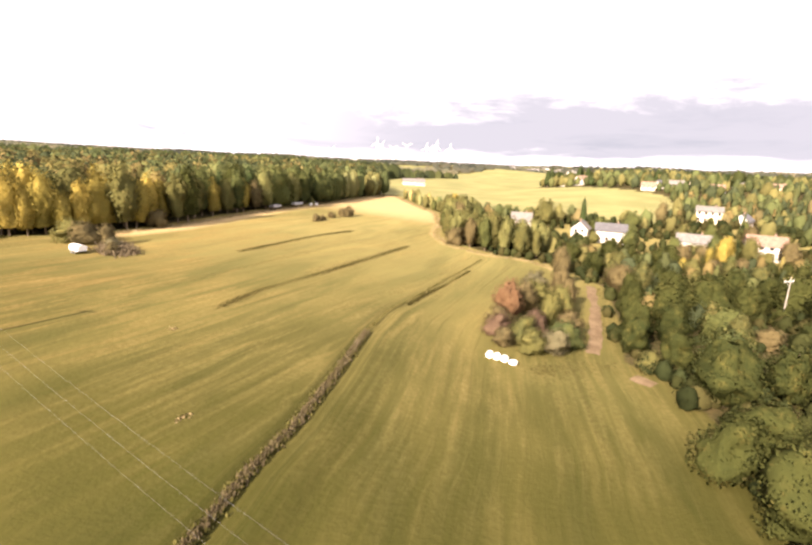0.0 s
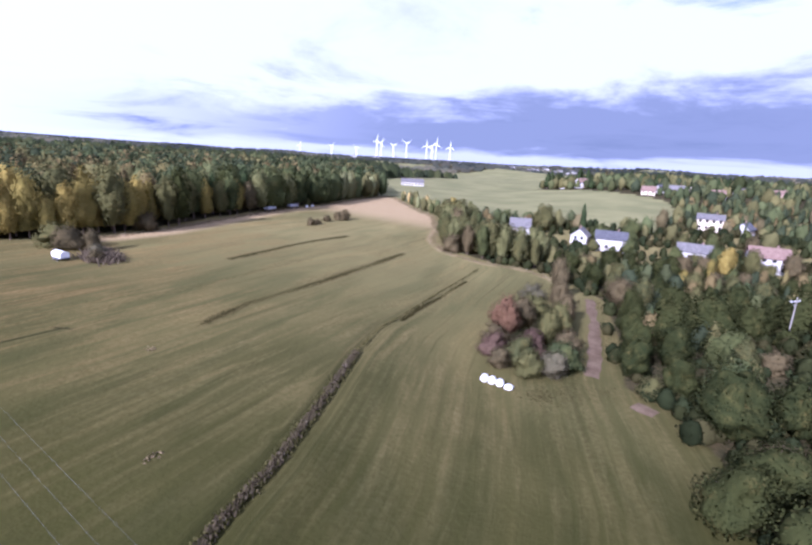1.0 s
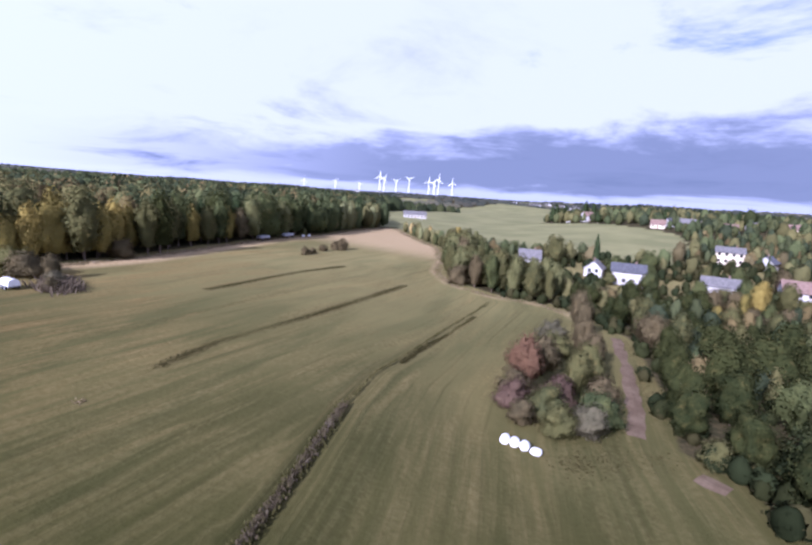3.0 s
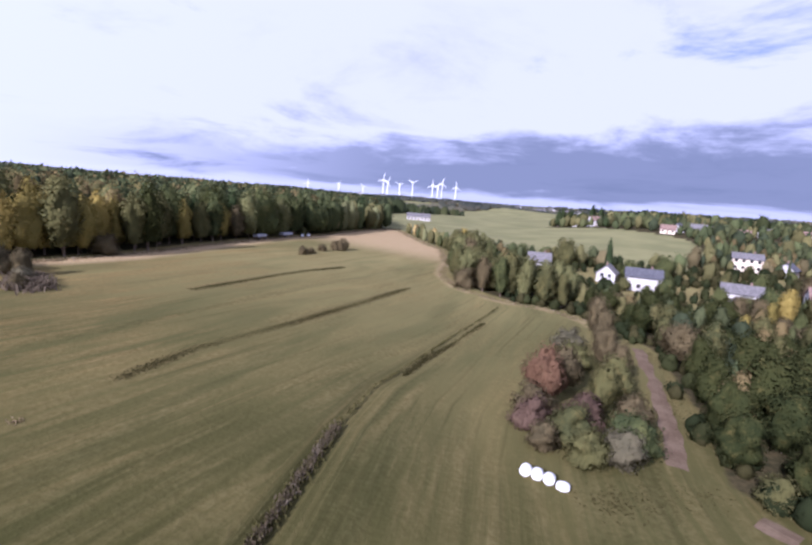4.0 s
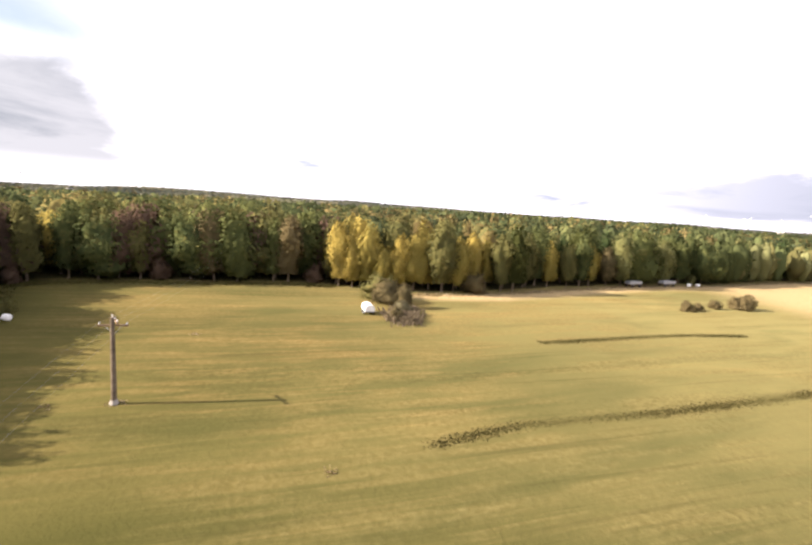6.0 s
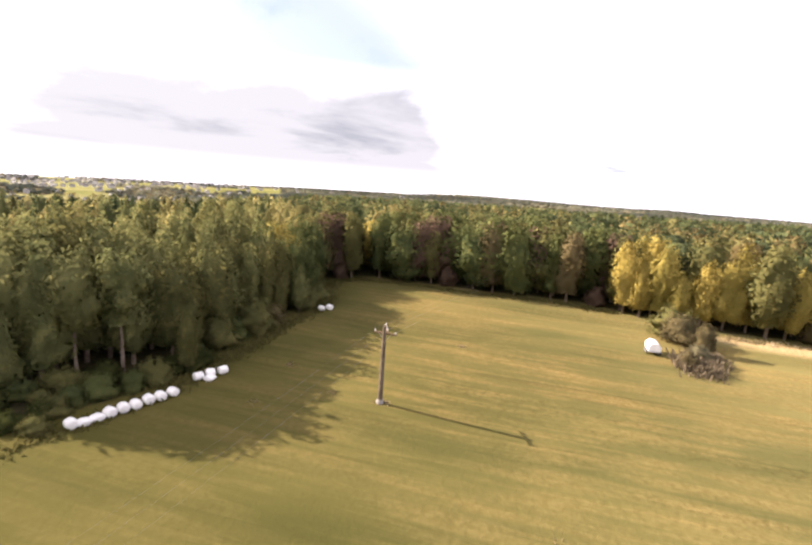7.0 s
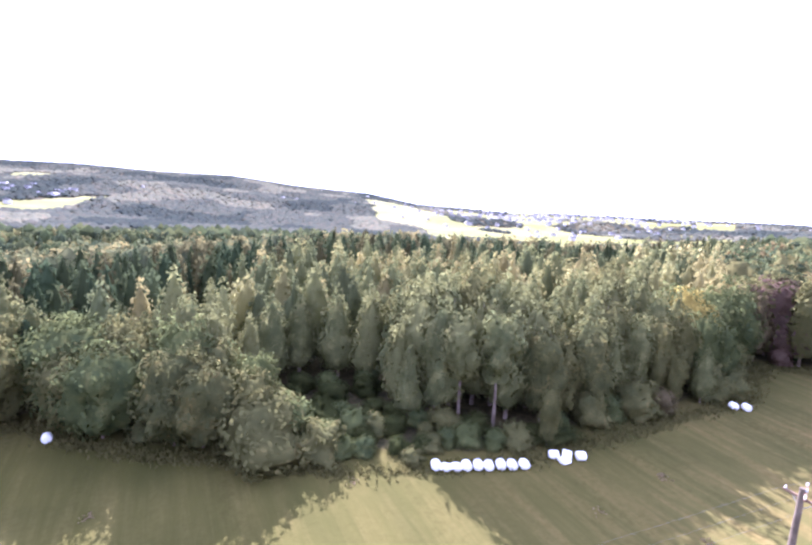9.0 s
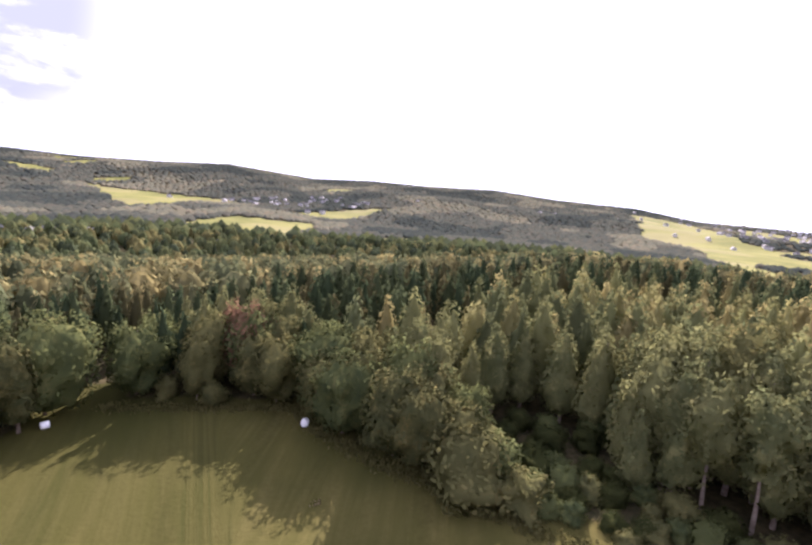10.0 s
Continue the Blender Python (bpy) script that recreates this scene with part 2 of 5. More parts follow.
LEAF = {
    "green": leaf("green_foliage", (0.060, 0.076, 0.032), (0.100, 0.112, 0.040), (0.168, 0.160, 0.056)),
    "deep": leaf("deep_foliage", (0.030, 0.038, 0.014), (0.052, 0.058, 0.019), (0.108, 0.094, 0.030)),
    "olive": leaf("olive_foliage", (0.076, 0.083, 0.034), (0.122, 0.117, 0.043), (0.205, 0.170, 0.060)),
    "yellow": leaf("yellow_foliage", (0.245, 0.190, 0.048), (0.335, 0.262, 0.068), (0.46, 0.37, 0.105)),
    "gold": leaf("gold_green_foliage", (0.165, 0.142, 0.038), (0.275, 0.222, 0.058), (0.43, 0.345, 0.095)),
    "plum": leaf("plum_brown_foliage", (0.085, 0.058, 0.042), (0.125, 0.084, 0.058), (0.165, 0.118, 0.076)),
    "orange": leaf("orange_foliage", (0.122, 0.074, 0.044), (0.165, 0.098, 0.055), (0.20, 0.138, 0.072)),
    "brown": leaf("brown_foliage", (0.092, 0.078, 0.040), (0.138, 0.110, 0.054), (0.19, 0.155, 0.074)),
    "needle": leaf("needle_foliage", (0.105, 0.117, 0.048), (0.170, 0.170, 0.066), (0.27, 0.245, 0.092)),
    "spruce": leaf("spruce_foliage", (0.035, 0.055, 0.024), (0.060, 0.082, 0.032), (0.09, 0.11, 0.045)),
    "grey": leaf("grey_twig_foliage", (0.092, 0.088, 0.052), (0.138, 0.124, 0.072), (0.20, 0.172, 0.102)),
    "weed": leaf("dry_weed", (0.117, 0.090, 0.047), (0.234, 0.183, 0.101), (0.374, 0.328, 0.250)),
    "scrub": leaf("dead_scrub", (0.094, 0.078, 0.050), (0.150, 0.120, 0.078), (0.22, 0.178, 0.118)),
    "furrow": leaf("furrow_grass", (0.046, 0.042, 0.015), (0.064, 0.056, 0.021), (0.090, 0.074, 0.030)),
    "ditch": leaf("ditch_weed", (0.055, 0.043, 0.023), (0.117, 0.094, 0.055), (0.281, 0.242, 0.187)),
    "rush": leaf("dark_rush", (0.062, 0.061, 0.022), (0.098, 0.090, 0.031), (0.148, 0.125, 0.047)),
}


def woods_leaf(name):
    """Foliage of the joined woods: the colour of each tree lies in the attribute tint."""
    m = leaf(name, (0, 0, 0), (0, 0, 0), (0, 0, 0))
    n = Nodes(m.node_tree)
    tint = attribute(n, "tint")[0]
    spray = n.node("ShaderNodeNewGeometry").outputs["Random Per Island"]
    c = n.mix(n.ramp(spray, 0.0, 1.0, 0.0, 0.16), tint, n.mix(1.0, tint, (1.7, 1.6, 1.5), "MULTIPLY"))
    for node in m.node_tree.nodes:
        if node.type in ("BSDF_DIFFUSE", "BSDF_TRANSLUCENT"):
            n.put(node.inputs[0], c)
    return m


WOODS = woods_leaf("woods_foliage")
BARK = plain("bark", (0.10, 0.075, 0.05), (0.20, 0.155, 0.11), 2.0, 0.9, 0.1, 0.6)
PINE_BARK = plain("pine_bark", (0.136, 0.102, 0.075), (0.231, 0.184, 0.136), 1.5, 0.9, 0.1, 0.6)
POLE_WOOD = plain("weathered_pole", (0.080, 0.062, 0.044), (0.165, 0.130, 0.092), 1.2, 0.85, 0.15, 0.4)
CONCRETE = plain("pale_concrete", (0.20, 0.185, 0.165), (0.30, 0.28, 0.25), 1.5, 0.85, 0.2, 0.2)
FILM = plain("white_bale_film", (0.74, 0.73, 0.70), (0.87, 0.86, 0.83), 1.8, 0.35, 0.5, 0.5)
CERAMIC = plain("insulator_ceramic", (0.55, 0.53, 0.50), (0.68, 0.66, 0.62), 8.0, 0.25, 0.5)
METAL = plain("galvanised_steel", (0.30, 0.31, 0.32), (0.42, 0.43, 0.44), 6.0, 0.5, 0.5)
RUBBER = plain("tyre_rubber", (0.02, 0.02, 0.02), (0.045, 0.043, 0.04), 9.0, 0.9, 0.2)
WHITE_PAINT = plain("white_paint", (0.68, 0.68, 0.66), (0.80, 0.80, 0.78), 0.9, 0.45, 0.4)
SOIL = plain("red_brown_soil", (0.108, 0.076, 0.046), (0.160, 0.118, 0.074), 0.35, 0.95, 0.05, 0.6)
PLASTER = plain("white_plaster", (0.40, 0.385, 0.36), (0.52, 0.505, 0.475), 0.5, 0.9, 0.1, 0.1)
CREAM = plain("cream_plaster", (0.60, 0.52, 0.38), (0.72, 0.64, 0.50), 0.5, 0.9, 0.1, 0.1)
SLATE = plain("dark_slate", (0.055, 0.055, 0.062), (0.11, 0.11, 0.12), 1.4, 0.6, 0.3, 0.3)
CLAY = plain("clay_tile", (0.15, 0.098, 0.075), (0.23, 0.16, 0.125), 1.4, 0.8, 0.2, 0.3)
GREY_TILE = plain("grey_tile", (0.10, 0.094, 0.09), (0.18, 0.17, 0.165), 1.4, 0.8, 0.2, 0.3)
TIMBER = plain("brown_timber", (0.13, 0.085, 0.05), (0.24, 0.16, 0.10), 1.0, 0.8, 0.2, 0.3)
PANE = plain("window_glass", (0.02, 0.025, 0.03), (0.05, 0.055, 0.06), 2.0, 0.08, 0.6)
TURBINE = plain("turbine_white", (0.74, 0.75, 0.76), (0.82, 0.83, 0.84), 0.05, 0.4, 0.4)
WIRE = plain("aluminium_wire", (0.09, 0.09, 0.09), (0.14, 0.14, 0.14), 3.0, 0.4, 0.5)


# ---- the lie of the land ----
CX0, CY0 = -10.0, 45.0


def smooth(a, b, v):
    k = np.clip((v - a) / (b - a), 0.0, 1.0)
    return k * k * (3 - 2 * k)


def by_bearing(bearing, table):
    """A value by compass bearing (degrees to the left of +y, 0 to 360), blended round the circle."""
    return np.interp(bearing % 360, [a for a, _ in table], [v for _, v in table])


PLATEAU = [(0, 1500), (48, 1500), (80, 800), (90, 420), (97, 225), (105, 170), (113, 165), (126, 165), (134, 165), (144, 125), (155, 105), (166, 90), (176, 75), (198, 72), (215, 110),
           (250, 500), (300, 1500), (360, 1500)]
VALLEY = [(0, 0), (64, 0), (86, -6), (97, -26), (108, -38), (118, -40), (215, -36), (250, -20), (300, 0), (360, 0)]
CREST = [(0, -0.2), (20, -0.15), (45, 0.35), (56, 0.45), (68, 0.65), (78, 0.35), (90, 0.2), (100, -0.1), (108, -0.2), (116, -0.4), (125, -0.25), (128, 0.2), (131, 0.65),
         (139, 0.95), (146, 1.55), (154, 1.45), (160, 1.6), (167, 1.35), (176, 2.2), (183, 1.85), (190, 1.7), (202, 2.1), (230, 0.5), (260, 0), (318, -0.2), (330, 0.1), (345, -0.2), (360, -0.2)]


def height(x, y):
    """Ground level at (x, y)."""
    x, y = np.asarray(x, float), np.asarray(y, float)
    dx, dy = x - CX0, y - CY0
    d = np.hypot(dx, dy)
    b = np.degrees(np.arctan2(-dx, dy))
    meadow = -2.75 - 0.029 * np.clip(x, -140, 60) + 0.027 * (110 - np.log1p(np.exp(np.clip((110 - y) / 25, -30, 30))) * 25)
    meadow = np.maximum(meadow, -5.0)
    # the village in its dip, and the field beyond that climbs to a ridge
    meadow = meadow - 4.5 * np.exp(-(((x - 85) / 60) ** 2 + ((y - 150) / 55) ** 2))
    # the hollow round the clump, falling away to the east
    meadow = meadow - 4.0 * np.exp(-((x - 18) / np.where(x < 18, 22, 60)) ** 2 - ((y - 75) / 65) ** 2)
    u, v = x * 0.423 + y * 0.906, x * 0.906 - y * 0.423
    meadow = meadow + 13 * smooth(210, 520, u) * smooth(-110, 10, v)
    edge, floor_z, crest = by_bearing(b, PLATEAU), by_bearing(b, VALLEY), by_bearing(b, CREST)
    z = meadow + (floor_z - meadow) * smooth(edge, edge + 330, d) * (floor_z < -1)
    top = 26 + 2500 * np.tan(np.radians(crest)) - 12
    k = smooth(650, 2500, d) ** 1.3
    z = z + (top - z) * k
    roll = np.sin(x / 210 + 1.3) * np.sin(y / 170 + 0.4) * 9 + np.sin(x / 83 + y / 97) * 3
    z = z + roll * smooth(500, 1100, d) * (1 - smooth(1900, 2450, d))
    return z - 60 * smooth(2550, 4800, d)


def ground_z(x, y):
    return float(height(x, y))


# the open meadow, round its edge
MEADOW = [(4, -27), (3.4, -38), (0.5, -38), (-1.1, -31.2), (-8, -28), (-15, -25.7), (-27, -21.7), (-28.5, -12.6), (-34, -0.9), (-39.8, 6.9), (-42.6, 13.7), (-49.4, 21.3),
          (-57.2, 28.6), (-63.6, 31.8), (-73, 37), (-83, 41.8), (-94, 47.8), (-115.5, 49.8), (-117, 57.5), (-112, 67), (-102.6, 81.5), (-95, 96), (-87, 105), (-77, 109),
          (-71, 116), (-63.5, 131), (-57, 155), (-49, 188), (-34.5, 221), (-22.3, 264), (-11.9, 288), (-5, 290), (3.2, 251), (14, 213), (13.8, 182), (10.9, 159.6),
          (13.8, 146), (23.5, 138.5), (35.3, 136.8), (42, 130), (44, 112), (39, 92), (34, 78), (31, 68), (33, 61), (33, 52), (30.5, 42), (28, 33), (25.5, 25), (23, 10),
          (20, -4), (18, -13), (9.8, -17.7)]
CLEARING = [(-43.5, 12.5), (-49, 20), (-55, 22), (-60, 16), (-62, 8), (-61, -1), (-57.5, -8), (-52.5, -8), (-43.5, -4), (-40.2, 3.5)]
DITCH = [(-14.5, 19), (-13.6, 24), (-12.4, 29), (-11.5, 33.6), (-9.4, 40.6), (-7.1, 52.7), (-4.7, 67.5), (-1.8, 78.5), (3, 89.8), (9.2, 104.8), (20.5, 128), (22.4, 132)]
FARM_TRACK = [(30.2, 70.5), (32, 74), (34, 78.5), (37.8, 89), (41, 98), (44, 107), (46, 113)]


def inside(x, y, ring):
    """Which points lie inside a ring of corners."""
    x, y = np.asarray(x, float), np.asarray(y, float)
    hit = np.zeros(x.shape, bool)
    for (ax, ay), (bx, by) in zip(ring, ring[1:] + ring[:1]):
        if ay != by:
            hit ^= ((ay > y) != (by > y)) & (x < (bx - ax) * (y - ay) / (by - ay) + ax)
    return hit


def from_ring(x, y, ring, closed=True):
    """Distance to a line of corners."""
    x, y = np.asarray(x, float), np.asarray(y, float)
    best = np.full(x.shape, 1e9)
    for (ax, ay), (bx, by) in zip(ring, ring[1:] + (ring[:1] if closed else [])):
        dx, dy = bx - ax, by - ay
        k = np.clip(((x - ax) * dx + (y - ay) * dy) / (dx * dx + dy * dy + 1e-9), 0, 1)
        best = np.minimum(best, np.hypot(x - ax - k * dx, y - ay - k * dy))
    return best


def wobble(x, y, s, seed=0.0):
    """Cheap smooth noise, about -1 to 1."""
    x, y = x / s + seed, y / s - seed * 0.7
    return (np.sin(1.7 * x + 0.6 * y) + np.sin(-0.9 * x + 1.9 * y + 1.3) + np.sin(2.9 * x - 2.3 * y + 0.5) * 0.6) / 2.6


CROP = [(-12, 298), (-3, 297), (9, 252), (20, 216), (48, 222), (72, 228), (112, 216), (150, 262), (176, 330), (128, 470), (190, 640), (262, 900), (40, 640), (-36, 470), (-27, 374)]


# open fields on the far slopes, by bearing and distance
SLOPES = [[(131.7, 1950), (125.4, 2080), (119.8, 1300), (113.8, 1010), (120, 920), (129.4, 1220)], [(189.5, 1500), (186.5, 1010), (181.8, 1050), (174.5, 1270), (179, 1390)],
          [(172.8, 1130), (165, 1030), (156.2, 1330), (164, 1230)], [(204.5, 1200), (198.8, 1400), (204.5, 1500)], [(197.5, 1790), (191.5, 1610), (192, 1720), (197, 1900)],
          [(154, 690), (170, 640), (170, 700), (154, 760)]]


def land_use(x, y):
    """Wood, crop and worn shares of the ground."""
    d = np.hypot(x - CX0, y - CY0)
    b = np.degrees(np.arctan2(-(x - CX0), y - CY0)) % 360
    meadow = inside(x, y, MEADOW)
    crop = inside(x, y, CROP)
    wood = np.where(meadow | crop, 0.0, smooth(2.0, 7.0, from_ring(x, y, MEADOW) + wobble(x, y, 5.0) * 1.5))
    far_open = (wobble(x, y, 230, 3.1) + 0.7 * wobble(x, y, 95, 1.7) > np.where((b > 92) & (b < 124), -0.10, np.where((b >= 124) & (b < 206), np.where(b < 158, 1.4, 0.85), np.where((b > 285) | (b < 8), 0.15, 0.95)))) & (d > 620)
    # pale slopes across the valley
    slope = np.zeros(x.shape, bool)
    for field in SLOPES:
        slope |= inside(b + 0.7 * wobble(x, y, 60, 2.2), d * (1 + 0.02 * wobble(x, y, 45, 0.6)), field)
    village = (((x - 98) / 62) ** 2 + ((y - 180) / 46) ** 2) < 1
    wood = np.where(far_open | slope, 0.0, wood)
    wood = np.where(village & ~meadow, 0.25, wood)
    crop_share = np.where(crop | slope | far_open, 1.0, 0.0)
    worn = np.where(meadow, np.clip(1.2 - from_ring(x, y, MEADOW) / np.where(x < -8, 9, 4), 0, 1) * smooth(90, 130, y) * np.where(x < -8, 1.0, 0.6), 0.0)
    worn = np.maximum(worn, np.where(meadow, smooth(150, 215, y + 0.5 * x) * 0.75, 0.0))
    return wood, crop_share, worn


def build_ground():
    """One sheet out to the horizon, finer near the meadow."""
    rings = 2.0 * np.exp(np.arange(0, 268) * 0.0291)
    spokes = 560
    a = np.arange(spokes) * (2 * np.pi / spokes)
    x = CX0 + np.outer(rings, np.sin(a)).ravel()
    y = CY0 + np.outer(rings, np.cos(a)).ravel()
    x, y = np.append(x, CX0), np.append(y, CY0)
    z = height(x, y)
    cut = from_ring(x, y, DITCH, False)
    z = z - 0.35 * np.exp(-(cut / 1.1) ** 2)
    z = z + 0.07 * wobble(x, y, 6.0) * (np.hypot(x - CX0, y - CY0) < 400)
    faces = []
    for i in range(len(rings) - 1):
        for j in range(spokes):
            k = (j + 1) % spokes
            faces.append((i * spokes + j, i * spokes + k, (i + 1) * spokes + k, (i + 1) * spokes + j))
    last = len(x) - 1
    faces += [(last, (j + 1) % spokes, j) for j in range(spokes)]
    me = bpy.data.meshes.new("ground")
    me.from_pydata(np.stack([x, y, z], 1).tolist(), [], faces)
    wood, crop, worn = land_use(x, y)
    land = me.attributes.new("land", "FLOAT_COLOR", "POINT")
    land.data.foreach_set("color", np.stack([wood, crop, worn, np.ones_like(x)], 1).astype(np.float32).ravel())
    ditch_x = np.interp(y, [p[1] for p in DITCH], [p[0] for p in DITCH])
    side = smooth(-2, 3, x - ditch_x)
    turn = radians(29)
    west = (x * math.cos(turn) - y * math.sin(turn)) + 5 * wobble(x, y, 90) + 0.0016 * (x + 40) ** 2
    east = (x - ditch_x) * 1.15 + 60 + 2 * wobble(x, y, 60)
    rows = me.attributes.new("rows", "FLOAT_VECTOR", "POINT")
    rows.data.foreach_set("vector", np.stack([west * (1 - side) + east * side, x * math.sin(turn) + y * math.cos(turn), 0.26 + 0.74 * smooth(20, 80, y)], 1).astype(np.float32).ravel())
    me.polygons.foreach_set("use_smooth", np.ones(len(me.polygons), bool))
    me.materials.append(GROUND)
    return tagged(new("ground", me), "mown autumn meadow and rolling wooded country", "ground", kind="structure")


build_ground()


# ---- making meshes ----
def mesh_object(name, verts, faces, mat, parent=None, label=""):
    me = bpy.data.meshes.new(name)
    me.from_pydata(np.asarray(verts, float).tolist(), [], [tuple(f) for f in faces])
    me.materials.append(mat)
    ob = new(name, me)
    ob.parent = parent
    return tagged(ob, label)


def part(name, bm, mat, parent=None, label="", flat=True):
    me = bpy.data.meshes.new(name)
    bmesh.ops.recalc_face_normals(bm, faces=bm.faces)
    bm.to_mesh(me)
    bm.free()
    if not flat:
        me.polygons.foreach_set("use_smooth", np.ones(len(me.polygons), bool))
    me.materials.append(mat)
    ob = new(name, me)
    ob.parent = parent
    return tagged(ob, label)


def thing(name, label, category, group=""):
    return tagged(new(name), label, category, group)


def add_box(bm, x, y, z, sx, sy, sz, turn=0.0, bevel=0.0):
    """A box with its base centre at (x, y, z)."""
    r = bmesh.ops.create_cube(bm, size=1, matrix=pose(x, y, z + sz / 2, 0, 0, turn) @ Matrix.Diagonal((sx, sy, sz, 1)))
    if bevel:
        edges = list({e for v in r["verts"] for e in v.link_edges})
        bmesh.ops.bevel(bm, geom=edges, offset=bevel, segments=2, affect="EDGES", profile=0.6)


def add_tube(bm, points, radii, sides=8):
    """A tapered tube through points, closed at the tip."""
    last = None
    for i, (p, r) in enumerate(zip(points, radii)):
        p = Vector(p)
        d = (Vector(points[min(i + 1, len(points) - 1)]) - Vector(points[max(i - 1, 0)])).normalized()
        u = d.orthogonal().normalized() if abs(d.z) < 0.9 else Vector((1, 0, 0)).cross(d).normalized()
        w = d.cross(u)
        ring = [bm.verts.new(p + (u * math.cos(a) + w * math.sin(a)) * r) for a in (2 * math.pi * k / sides for k in range(sides))]
        if last:
            for k in range(sides):
                bm.faces.new((last[k], last[(k + 1) % sides], ring[(k + 1) % sides], ring[k]))
        else:
            bm.faces.new(ring[::-1])
        last = ring
    bm.faces.new(last)


# ---- foliage ----
def sprays(rng, at, out, size, droop=0.0):
    """Small bent leaf sprays at points, turned roughly outward: vertices, faces and soft normals."""
    n = len(at)
    nor = out + rng.normal(0, 0.55, (n, 3))
    nor[:, 2] += 0.25
    nor /= np.linalg.norm(nor, axis=1)[:, None]
    ref = rng.normal(0, 1, (n, 3))
    u = np.cross(nor, ref)
    u /= np.linalg.norm(u, axis=1)[:, None] + 1e-9
    w = np.cross(nor, u)
    s = (size * rng.uniform(0.65, 1.35, n))[:, None]
    fold = nor * s * rng.uniform(-0.2, 0.2, (n, 1))
    tip = np.array([0, 0, -droop]) * s
    v = np.stack([at - u * s * 0.62 - w * s * 0.10, at + u * s * 0.30 - w * s * 0.36 + fold + tip, at + u * s * 0.66 + w * s * 0.12, at - u * s * 0.24 + w * s * 0.38 + fold + tip], 1)
    soft = out + rng.normal(0, 0.24, (n, 3))
    soft /= np.linalg.norm(soft, axis=1)[:, None] + 1e-9
    return v.reshape(-1, 3), np.arange(4 * n).reshape(-1, 4), np.repeat(soft, 4, 0)


PROFILES = {"round": lambda k: np.sin(np.pi * (0.05 + 0.91 * k) ** 0.88) ** 0.62, "tall": lambda k: np.sin(np.pi * (0.13 + 0.84 * k)) ** 0.60,
            "pine": lambda k: np.sin(np.pi * (0.16 + 0.81 * k)) ** 0.55, "conifer": lambda k: np.maximum(0.02, 1 - k ** 1.9) ** 0.95 * np.minimum(1, 0.45 + 5 * k),
            "bush": lambda k: np.sqrt(np.maximum(0.02, 1 - k * k * 0.98)) * np.minimum(1, 0.8 + 2 * k)}


def crown_mass(rng, shape, low, tall, wide, lumps, amp, spread, sides, rings):
    """The dense leaf mass of a crown: one shell swollen into lumps and sunk into dark pockets."""
    k = (1 - np.cos(np.linspace(0, np.pi, rings))) / 2
    a = np.arange(sides) * 2 * np.pi / sides
    r = PROFILES[shape](k)[:, None] * np.ones(sides)
    way = np.stack([r * np.cos(a), r * np.sin(a), np.repeat((2 * k - 0.9)[:, None], sides, 1)], 2)
    way /= np.linalg.norm(way, axis=2)[:, :, None]
    aim = rng.normal(0, 1, (lumps, 3))
    aim[:, 2] = aim[:, 2] * 0.9 + 0.15
    aim /= np.linalg.norm(aim, axis=1)[:, None]
    push = amp * np.where(rng.random(lumps) < 0.68, rng.uniform(0.5, 1.0, lumps), -rng.uniform(0.6, 1.1, lumps))
    swell = (np.exp(-(np.arccos(np.clip(way @ aim.T, -1, 1)) / spread) ** 2) * push).sum(2)
    swell = np.clip(swell, -0.45, 0.5) + rng.uniform(-0.05, 0.05, (rings, sides))
    z = low + (tall - low) * np.clip(k[:, None] + 0.35 * swell * way[:, :, 2] * (wide / (tall - low)), 0, 1.06)
    q = r * (1 + swell) * wide / 2
    v = np.stack([q * np.cos(a), q * np.sin(a), z], 2).reshape(-1, 3)
    f = np.array([(i * sides + j, i * sides + (j + 1) % sides, (i + 1) * sides + (j + 1) % sides, (i + 1) * sides + j) for i in range(rings - 1) for j in range(sides)])
    face = np.cross(v[f[:, 2]] - v[f[:, 0]], v[f[:, 3]] - v[f[:, 1]])
    n = np.zeros_like(v)
    for c in range(4):
        np.add.at(n, f[:, c], face)
    n /= np.linalg.norm(n, axis=1)[:, None] + 1e-9
    return v, f, n, np.linalg.norm(face, axis=1)


def leafy_crown(rng, shape, low, tall, wide, lumps, amp, spread, sides, rings, count, size, loose=0.10, droop=0.0):
    """A crown of one lumpy mass with loose leaf sprays standing out of it."""
    v, f, n, area = crown_mass(rng, shape, low, tall, wide, lumps, amp, spread, sides, rings)
    pick = f[rng.choice(len(f), count, p=area / area.sum())]
    s, t = rng.uniform(0, 1, (2, count, 1))
    blend = lambda x: (x[pick[:, 0]] * (1 - s) + x[pick[:, 1]] * s) * (1 - t) + (x[pick[:, 3]] * (1 - s) + x[pick[:, 2]] * s) * t
    out = blend(n)
    at = blend(v) + out * (np.sqrt(rng.uniform(0, 1, (count, 1))) * 1.35 - 1.0) * loose * wide / 2
    sv, sf, sn = sprays(rng, at, out, size, droop)
    v = (v - [0, 0, low]) * [0.77, 0.77, 0.89] + [0, 0, low]      # the twigs within stay behind the leaves
    return np.concatenate([v, sv]), np.concatenate([f, sf + len(v)]), np.concatenate([n, sn])


